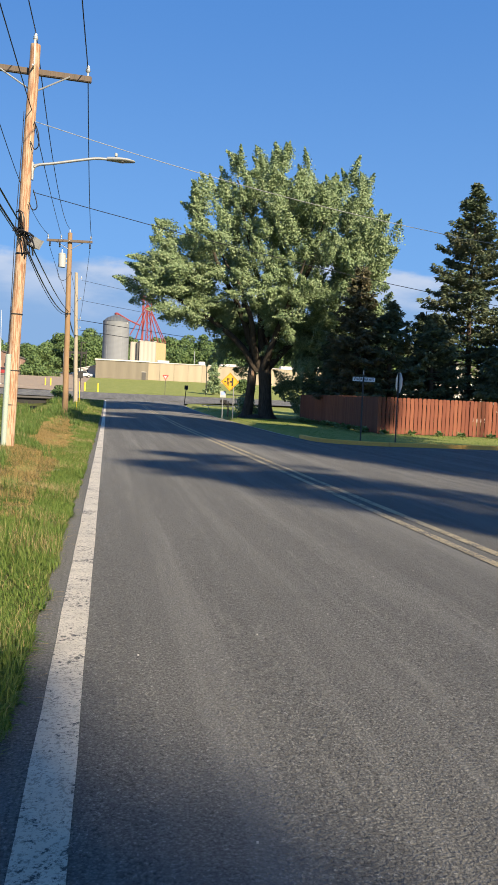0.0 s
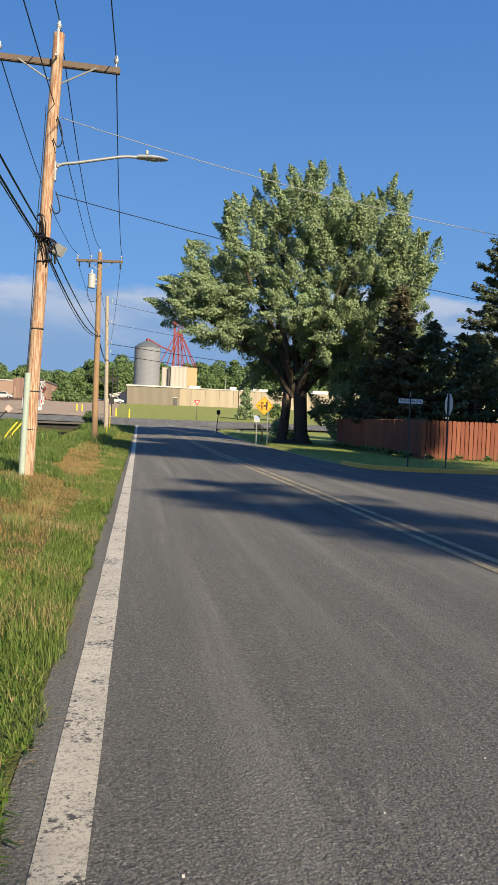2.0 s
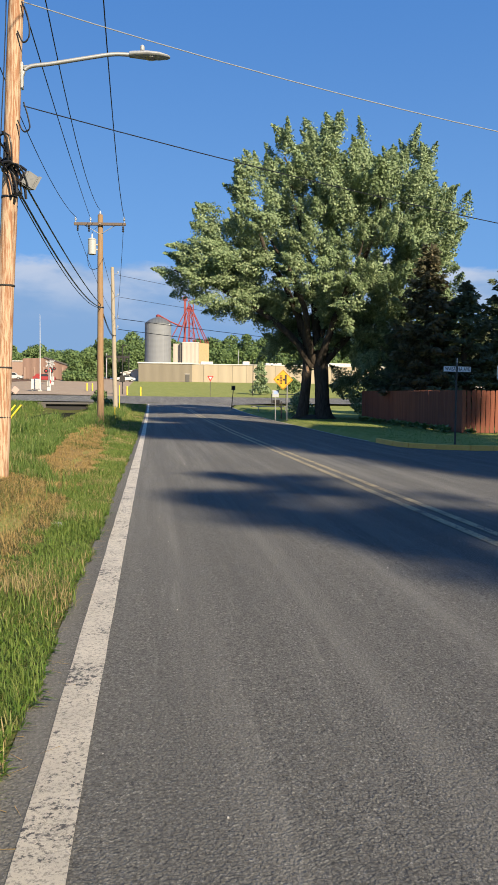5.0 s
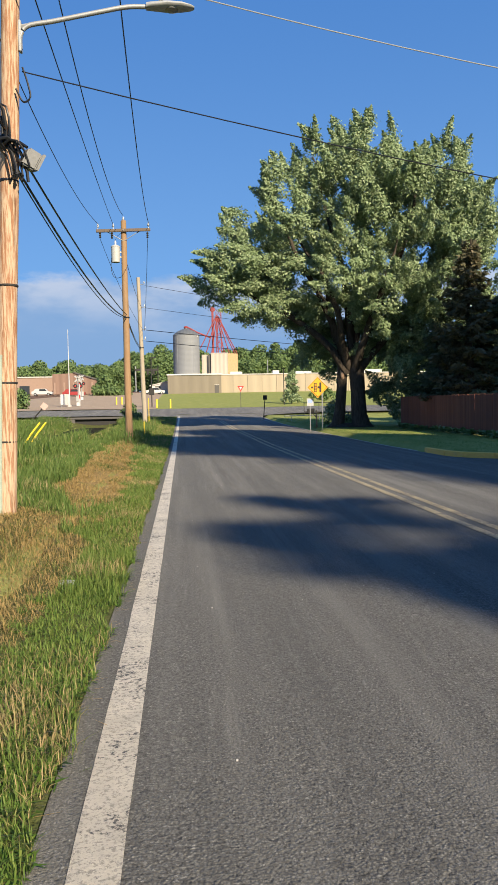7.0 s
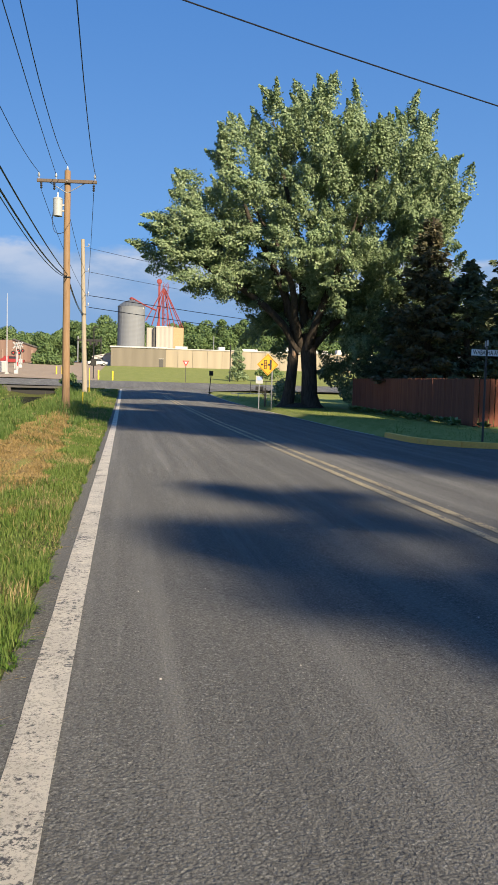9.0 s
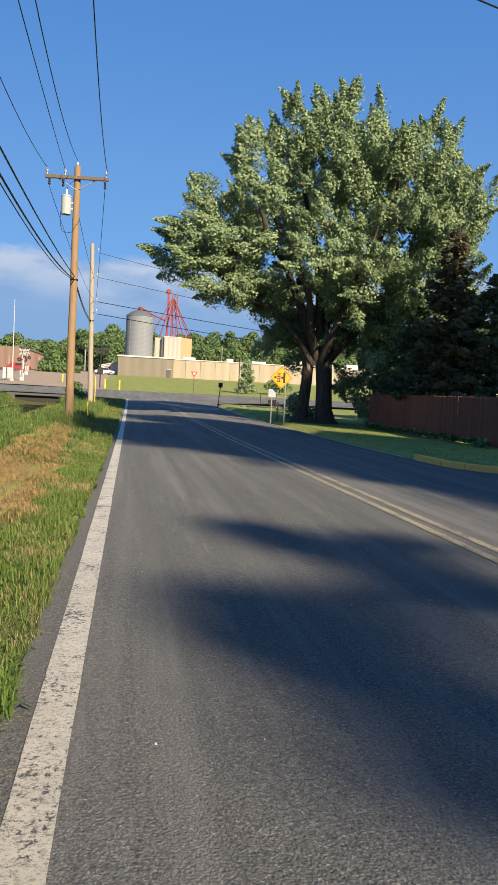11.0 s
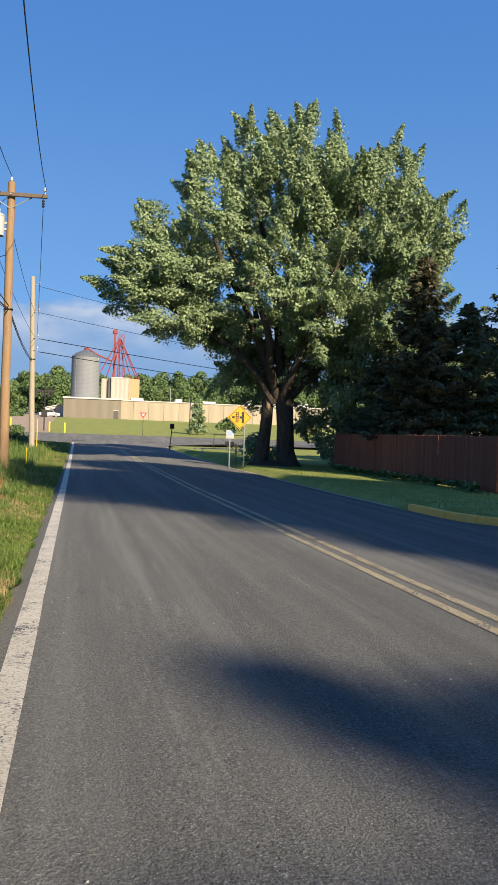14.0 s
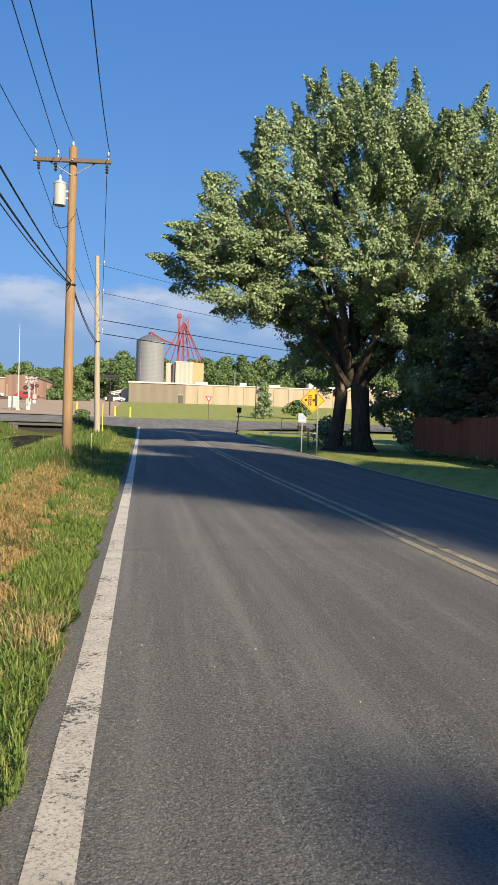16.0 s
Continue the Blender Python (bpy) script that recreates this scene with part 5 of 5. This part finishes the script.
for i, (x0, z0, x1, z1) in enumerate(((0.2, 20.6, -4.2, 12.0), (0.3, 20.6, -2.6, 11.0), (0.4, 20.2, -1.2, 10.8), (0.4, 20.2, 0.6, 10.8), (0.5, 20.4, 2.2, 10.8), (0.5, 20.6, 3.6, 10.8), (0.6, 20.8, 5.0, 10.8), (0.7, 20.8, 5.8, 10.6))):
    part("spout", Build().tube([(x0, 0.2 * i - 0.8, z0), (x1, 0.5 * i - 2.0, z1)], 0.13, 7), TOWER_RED, tower, "red grain spout")
for sx in (0.0, 1.3):
    for sy in (-0.6, 0.6):
        part("post", Build().box((sx + 0.2, sy, 11.0), (0.16, 0.16, 21.5)), TOWER_RED, tower)
for k in range(11):
    part("lattice", Build().tube([(0.2, -0.6, 1.5 + k * 1.9), (1.5, -0.6, 3.3 + k * 1.9)], 0.06, 5), TOWER_RED, tower)
    part("lattice", Build().tube([(1.5, -0.6, 1.5 + k * 1.9), (0.2, -0.6, 3.3 + k * 1.9)], 0.06, 5), TOWER_RED, tower)

# ---- the railway side ----
br = thing("brick_building", -44, 205, yard_rise(-44, 205) - 0.2, "low brown brick building with a flat roof", "building")
part("wall", Build().box((0, 6, 2.2), (26, 12, 4.4)), BRICK, br)
part("parapet", Build().box((0, 6, 4.5), (26.4, 12.4, 0.3), None, 0.04), CONCRETE, br, "pale parapet")
part("doorway", Build().box((6, -0.03, 1.2), (2.4, 0.1, 2.4)), GLASS_DARK, br)
window_row(br, -11, -0.05, 2.2, 6, 2.6, 1.3, 1.2)
bb = thing("brown_building", -22.4, 190, yard_rise(-22, 190) - 0.2, "long brown ribbed building with a sloped roof", "building")
part("wall", Build().prism([(-6.5, 0), (6.5, 0), (6.5, 2.7), (-1.5, 5.2), (-6.5, 5.0)], 14, pose(0, 7, 0)), BROWN_WALL, bb)
part("roof", Build().prism([(-1.7, 5.2), (6.9, 2.55), (6.9, 2.85), (-1.7, 5.5)], 14.6, pose(0, 7, 0)), ROOF_DARK, bb, "dark sloped roof")
for i in range(6):
    part("pilaster", Build().box((-6.0 + i * 2.1, -0.06, 1.6), (0.35, 0.16, 3.0)), BRICK, bb)
hb = thing("pale_building", -66, 235, yard_rise(-66, 235) - 0.2, "pale low building beyond the yard", "building")
part("wall", Build().box((0, 5, 2.4), (18, 10, 4.8)), CONCRETE, hb)
part("roof", Build().box((0, 5, 4.9), (18.6, 10.6, 0.3), None, 0.05), ROOF_DARK, hb)

mast = thing("antenna_mast", -15.3, 118, rise(118), "slender white antenna mast", "mast")
part("shaft", Build().tube([(0, 0, -0.1), (0, 0, 10.8)], [0.09, 0.03], 8), SIGN_WHITE, mast)
part("base", Build().box((0, 0, 0.15), (0.5, 0.5, 0.3), None, 0.03), CONCRETE, mast)


def crossing_signal(x, y, s, label):
    t = thing("crossing_signal", x, y, yard_rise(x, y), label, "railway signal", "crossing signals")
    part("mast", Build().tube([(0, 0, -0.1), (0, 0, 4.4 * s)], 0.08, 10), GALV, t)
    part("base", Build().box((0, 0, 0.25), (0.5, 0.5, 0.6), None, 0.03), SIGN_WHITE, t)
    for k in (-1, 1):
        part("crossbuck_board", Build().box((0, -0.12, 0), (1.2, 0.03, 0.2), pose(0, 0, 3.95 * s, 0, 45 * k, 0)), LAMP_GREY, t, "grey-white crossbuck board")
        hd = part("signal_target", Build().lathe([(0.02, -0.02), (0.30, -0.02), (0.30, 0.02), (0.02, 0.02)], (0, 0, 0), 16), SIGN_BLACK, t, "black round target")
        hd.matrix_basis = pose(0.38 * k, -0.15, 2.9 * s, 90, 0, 0)
        ln = part("signal_lens", Build().lathe([(0.02, 0.02), (0.11, 0.02), (0.10, 0.05), (0.02, 0.06)], (0, 0, 0), 12), SIGN_RED, hd, "red lens")
    part("crossbar", Build().tube([(-0.5, -0.08, 2.9 * s), (0.5, -0.08, 2.9 * s)], 0.03, 6), DARK_STEEL, t)
    part("case", Build().box((0.0, 0.25, 1.1), (0.6, 0.45, 0.8), None, 0.03), CAN, t, "pale relay case")
    part("bell", Build().lathe([(0.02, 4.4 * s), (0.15, 4.42 * s), (0.12, 4.52 * s), (0.02, 4.56 * s)], (0, 0, 0), 10), DARK_STEEL, t)
    return t


crossing_signal(-14.6, 122, 1.0, "railway crossing signal with black targets and crossbuck")
crossing_signal(-17.5, 150, 1.0, "farther railway crossing signal mast")
cab = thing("relay_cabinet", -16.3, 121, rise(121), "white railway relay cabinet on legs", "cabinet")
part("body", Build().box((0, 0, 1.0), (1.3, 0.8, 1.5), None, 0.04), SIGN_WHITE, cab)
part("door", Build().box((0.2, -0.41, 1.0), (0.55, 0.03, 1.3), None, 0.01), CAN, cab)
for k in (-1, 1):
    part("leg", Build().box((0.5 * k, 0, 0.15), (0.1, 0.5, 0.4)), GALV, cab)
gate = thing("gate_post", -13.9, 118, rise(118), "white crossing-gate arm standing upright", "gate")
part("arm", Build().tube([(0, 0, 0.2), (0, 0, 3.2)], 0.07, 6), SIGN_WHITE, gate)
part("stripe", Build().tube([(0, 0, 1.2), (0, 0, 1.7)], 0.075, 6), SIGN_RED, gate)
gantry = thing("signal_gantry", -12.0, 260, rise(260), "dark signal gantry over the tracks", "gantry")
for xx in (-2.0, 5.0):
    part("mast", Build().tube([(xx, 0, -0.1), (xx, 0, 8.5)], 0.18, 8), GALV if xx < 0 else DARK_STEEL, gantry)
part("beam", Build().box((1.5, 0, 7.4), (7.4, 0.5, 0.7)), DARK_STEEL, gantry)
for xx in (0, 1.8, 3.6):
    part("signal_head", Build().box((xx, -0.4, 6.6), (0.7, 0.3, 1.6), None, 0.1), DARK_STEEL, gantry)
lp = thing("light_pole", -3.7, 112, rise(112), "black lamp post with a dark banner box", "lamp post")
part("shaft", Build().tube([(0, 0, -0.1), (0, 0, 6.6)], 0.07, 8), DARK_STEEL, lp)
part("head", Build().box((0.3, 0, 6.6), (0.75, 0.25, 0.12), None, 0.03), DARK_STEEL, lp)
part("control_box", Build().box((0, -0.1, 2.1), (0.7, 0.4, 0.9), None, 0.04), DARK_STEEL, lp)


def vehicle(x, y, mat, label, rz, truck=False):
    t = thing("parked_car", x, y, yard_rise(x, y) + 0.08, label, "vehicle", "parked vehicles", rz=rz)
    part("body", Build().prism([(-2.2, 0.35), (2.2, 0.35), (2.25, 0.85), (1.2, 1.0), (0.7, 1.55), (-0.6 if truck else -1.4, 1.55), (-0.8 if truck else -1.9, 1.0), (-2.2, 0.95)], 1.75, Matrix()), mat, t)
    part("windows", Build().prism([(1.05, 1.02), (0.65, 1.48), (-0.5, 1.48), (-0.6, 1.02)], 1.78, Matrix()), GLASS_DARK, t)
    for wx in (-1.4, 1.4):
        for wy in (-0.8, 0.8):
            w = part("wheel", Build().tube([(wx, wy - 0.1, 0.32), (wx, wy + 0.1, 0.32)], 0.33, 14), RUBBER, t)
            part("rim", Build().tube([(wx, wy - 0.11, 0.32), (wx, wy + 0.11, 0.32)], 0.18, 10), GALV, w)
    return t


vehicle(-21.5, 170, CAR_RED, "red car parked by the brown building", 0)
vehicle(-38.5, 190, CAR_WHITE, "white car parked by the brick building", 8)
vehicle(-5.9, 190, CAR_WHITE, "white pickup parked by the shed", 15, True)
vehicle(-30.0, 183, CAR_WHITE, "pale car parked near the bushes", 0)

track = thing("railway_track", -16, 110, 0, "rusty railway track crossing the gravel yard", "railway track")
ta, tb = Vector((-30, -1.0, 0)), Vector((9.0, 170, 0))
for off in (0.0, 1.5, 5.5, 7.0):
    pts = []
    for u in np.linspace(0, 1, 14):
        q = ta.lerp(tb, u) + Vector((off, 0, 0))
        pts.append((q.x, q.y, yard_rise(q.x - 16, 110 + q.y) + 0.2))
    part("rail", Build().tube(pts, 0.09, 5), RAIL, track)
for i in range(60):
    q = ta.lerp(tb, i / 60)
    part("sleeper", Build().box((q.x + 0.75, q.y, yard_rise(q.x - 16, 110 + q.y) + 0.08), (2.6, 0.24, 0.16)), ROOF_DARK, track)
mound = Build()
for k in range(240):
    u, v = rs.uniform(-1, 1), rs.uniform(-1, 1)
    zz = 1.0 * max(0, 1 - u * u - v * v)
    s = rs.uniform(0.15, 0.4)
    mound.box((u * 9, v * 3, zz), (s, s, s * 0.8), pose(0, 0, 0, 0, 0, 0))
mo = part("ballast_heap", mound, GRAVEL)
mo.matrix_world = pose(-31, 124, rise(124))
tagged(mo, "long heap of reddish ballast stones", "rubble", kind="stuff")

# black block and dark walls carry the shade of the culvert mouth
cul = thing("culvert", -7.6, 83.5, rise(83.5) - 0.9, "dark box culvert mouth under the cross road", "culvert")
part("headwall", Build().box((-2.9, 0, 0.55), (0.8, 0.3, 1.2), None, 0.03).box((2.9, 0, 0.55), (0.8, 0.3, 1.2), None, 0.03).box((0, 0, 1.05), (6.6, 0.35, 0.2), None, 0.03), ROOF_DARK, cul, "headwall with the hollow's shade in its dark colour")
part("barrel", Build().box((0, 1.6, 0.45), (5.2, 2.8, 1.05)), DARK_STEEL, cul, "black block standing for the shaded barrel")
bush("shrub", -4.6, 80, 1.2, 2.0, WOODS, "low scrub beside the culvert", 150, 0.12)

# ---- far woods ----
def woods(name, x0, x1, y, h0, n, mat, label, dens, size):
    rr = np.random.RandomState(int(abs(x0)) + n)
    cs, rad = [], []
    for i in range(n):
        x = x0 + (x1 - x0) * (i + rr.uniform(-0.3, 0.3)) / n
        yy = y + rr.uniform(-14, 14)
        h = h0(x) * rr.uniform(0.8, 1.06)
        for k in range(9):
            a = rr.uniform(0, 2 * math.pi)
            w = rr.uniform(0.3, 1)
            cs.append((x + math.cos(a) * 3.2 * w, yy + math.sin(a) * 3.2 * w, rise(yy) + h * (0.15 + 0.8 * (k + rr.uniform(0, 1)) / 9)))
            rad.append(rr.uniform(1.7, 3.0))
    ob = new(name, quads(name, leaf_cloud(np.array(cs), np.array(rad), dens, size, rr), mat))
    return tagged(ob, label, "woods", kind="stuff")


def ridge(x):
    return float(np.interp(x, [-400, -60, -42, -28, -18, -8, 4, 12, 27, 40, 60, 120, 400], [11, 11, 12.0, 11.5, 14.5, 19.0, 17, 15, 17.5, 17.5, 19, 18, 14]))


woods("far_woods", -75, 130, 305, ridge, 95, WOODS, "distant wooded ridge of green trees", 300, 0.4)
woods("mid_woods", -62, 95, 275, lambda x: ridge(x) * 0.66, 70, WOODS, "green trees in front of the ridge", 260, 0.36)
woods("outer_woods", -320, -70, 330, ridge, 40, WOODS, "distant line of green trees", 60, 0.6)
woods("outer_woods_east", 130, 420, 300, ridge, 40, WOODS, "distant line of green trees", 60, 0.6)
woods("garden_backdrop_trees", 30, 75, 78, lambda x: 9.0, 14, WOODS, "green trees beyond the garden", 150, 0.2)

house = thing("garden_house", 31.5, 66, land(31.5, 66), "pale house half hidden behind the spruces", "house")
part("wall", Build().prism([(-6, 0), (6, 0), (6, 2.8), (0, 5.2), (-6, 2.8)], 9, pose(0, 4.5, 0)), WHITE_TRIM, house)
part("roof", Build().prism([(-6.6, 2.6), (0, 5.25), (6.6, 2.6), (6.6, 2.85), (0, 5.5), (-6.6, 2.85)], 9.8, pose(0, 4.5, 0)), ROOF_DARK, house)
window_row(house, -3.5, -0.04, 1.6, 3, 3.2, 1.2, 1.2)

# ---- grass ----
def grass(name, n, xr, yr, h, w, mat, label, seed, keep=None, lean=0.35, power=1.0, cat="grass"):
    rr = np.random.RandomState(seed)
    x = rr.uniform(*xr, n)
    y = yr[0] + (yr[1] - yr[0]) * rr.uniform(0, 1, n) ** power
    if keep:
        k = np.array([keep(a, b) for a, b in zip(x, y)])
        x, y = x[k], y[k]
    n = len(x)
    z = np.array([land(a, b) for a, b in zip(x, y)]) - 0.008
    patch = np.array([0.75 + 0.6 * noise.noise((a * 1.1, b * 0.8, 2.0)) for a, b in zip(x, y)])
    hh = (rr.uniform(*h, n) * np.clip(patch, 0.4, 1.4))[:, None]
    az = rr.uniform(0, 2 * math.pi, n)
    d = np.stack([np.cos(az), np.sin(az), 0 * az], 1)
    s = np.stack([-np.sin(az), np.cos(az), 0 * az], 1)
    ww = (rr.uniform(0.6, 1.4, n) * w * np.clip((y - 2) / 12, 0.8, 2.2))[:, None]
    P = np.stack([x, y, z], 1)
    up = np.array([0, 0, 1.0])
    ln = rr.uniform(0.05, lean * 2, (n, 1))
    mid = P + up * hh * 0.6 + d * hh * ln * 0.35
    tip = P + up * hh * (1 - 0.3 * ln) + d * hh * ln
    ob = new(name, quads(name, np.stack([P - s * ww, mid - s * ww * 0.25, tip, mid + s * ww * 0.9], 1), mat))
    return tagged(ob, label, cat, kind="stuff")


def straw_here(x, y):
    c, w = straw_line(y)
    if abs(x - c) < w * (0.5 + 0.3 * noise.noise((x * 2, y * 1.3, 7))):
        return True
    return 4 < y < 15 and -2.9 < x < -0.75 and noise.noise((x * 0.9, y * 0.35, 3.3)) + 0.35 * noise.noise((x * 5, y * 4, 1)) > 0.08


def swale(x, y):
    """The low ground that opens towards the culvert."""
    return ((x + 7.6) / 3.0) ** 2 + ((y - 71) / 14) ** 2 < 1 or (y > 26 and 0.09 < (0.17 - x) / (y - 12.7) < 0.15)


ragged = lambda x, y: x < -0.29 + 0.09 * noise.noise((0, y * 1.9, 5)) + 0.04 * noise.noise((0, y * 7, 5))
grass("verge_grass", 230000, (-1.7, -0.2), (0.5, 32), (0.05, 0.17), 0.005, BLADE, "bright green verge grass with dry stalks", 1, lambda x, y: ragged(x, y) and not straw_here(x, y), 0.55, 1.3)
grass("verge_grass_back", 130000, (-4.5, -1.0), (1.5, 36), (0.12, 0.36), 0.007, BLADE_TALL, "long green verge grass", 2, lambda x, y: not straw_here(x, y), 0.4, 1.3)
grass("verge_grass_far", 70000, (-4.0, -0.25), (28, 86), (0.08, 0.26), 0.006, BLADE, "green grass along the far verge", 3, lambda x, y: ragged(x, y) and not straw_here(x, y), 0.5)
grass("straw_grass", 230000, (-3.0, -0.5), (4, 38.5), (0.06, 0.15), 0.005, BLADE_DRY, "dry straw-coloured mown grass", 4, straw_here, 0.9)
grass("ditch_grass", 110000, (-13, -3.4), (12, 84), (0.35, 0.85), 0.009, BLADE_TALL, "tall rank grass in the ditch", 5, lambda x, y: not swale(x, y), 0.35)
grass("swale_grass", 26000, (-13, -1.5), (26, 66), (0.12, 0.3), 0.007, BLADE, "shorter grass in the swale before the culvert", 9, swale, 0.5)
grass("pole_grass", 5000, (-3.2, -1.3), (34, 66), (0.25, 0.6), 0.008, BLADE_TALL, "tall tufts round the pole feet", 6, lambda x, y: (x + 2.1) ** 2 < 0.9, 0.3)
grass("corner_lawn", 60000, (KX + 0.1, 30), (KY + 0.2, 78), (0.04, 0.09), 0.006, LAWN, "short mown lawn by the kerb", 7, lambda x, y: not on_road(x, y) and not on_road(x - 0.3, y) and not on_road(x, y - 0.3) and not on_road(x - 0.2, y - 0.2) and not (x > 13.3 and y > 35.4), 0.5)
grass("verge_weeds", 45000, (-1.0, -0.22), (0.8, 24), (0.03, 0.09), 0.016, LAWN, "broad-leaved clover and weeds by the asphalt", 8, lambda x, y: ragged(x, y) and not straw_here(x, y) and noise.noise((x * 1.5, y * 0.7, 9)) > -0.1, 0.9, 1.3)
drink = thing("drink_can", -0.72, 11.2, land(-0.72, 11.2) + 0.03, "crumpled grey drink can lying in the verge", "can")
part("body", Build().tube([(-0.06, 0, 0), (-0.05, 0, 0), (-0.02, 0.006, 0.004), (0.02, -0.004, 0), (0.05, 0, 0), (0.06, 0, 0)], [0.016, 0.026, 0.022, 0.027, 0.025, 0.018], 14), LAMP_GREY, drink, "", True)
litter = Build()
for k in range(500):
    x, y = -0.33 + rs.normal() * 0.06, rs.uniform(1, 18)
    a, l = rs.uniform(0, 6.28), rs.uniform(0.03, 0.13)
    zz = crown(max(x, -0.33), y) + 0.008
    litter.add([(x, y, zz), (x + math.cos(a) * l, y + math.sin(a) * l, zz + 0.004), (x + math.cos(a) * l, y + math.sin(a) * l + 0.006, zz + 0.004)], [(0, 1, 2)])
tagged(part("straw_litter", litter, BLADE_DRY), "dry grass litter on the asphalt edge", "litter", kind="stuff")
peb = Build()
for k in range(130):
    x, y, s = rs.uniform(0.05, 6.5), rs.uniform(-1, 24), rs.uniform(0.003, 0.007)
    peb.box((x, y, crown(x, y) + s * 0.4), (s * 1.3, s, s), None)
tagged(part("pebbles", peb, CONCRETE), "loose pale grit on the asphalt", "grit", kind="stuff")
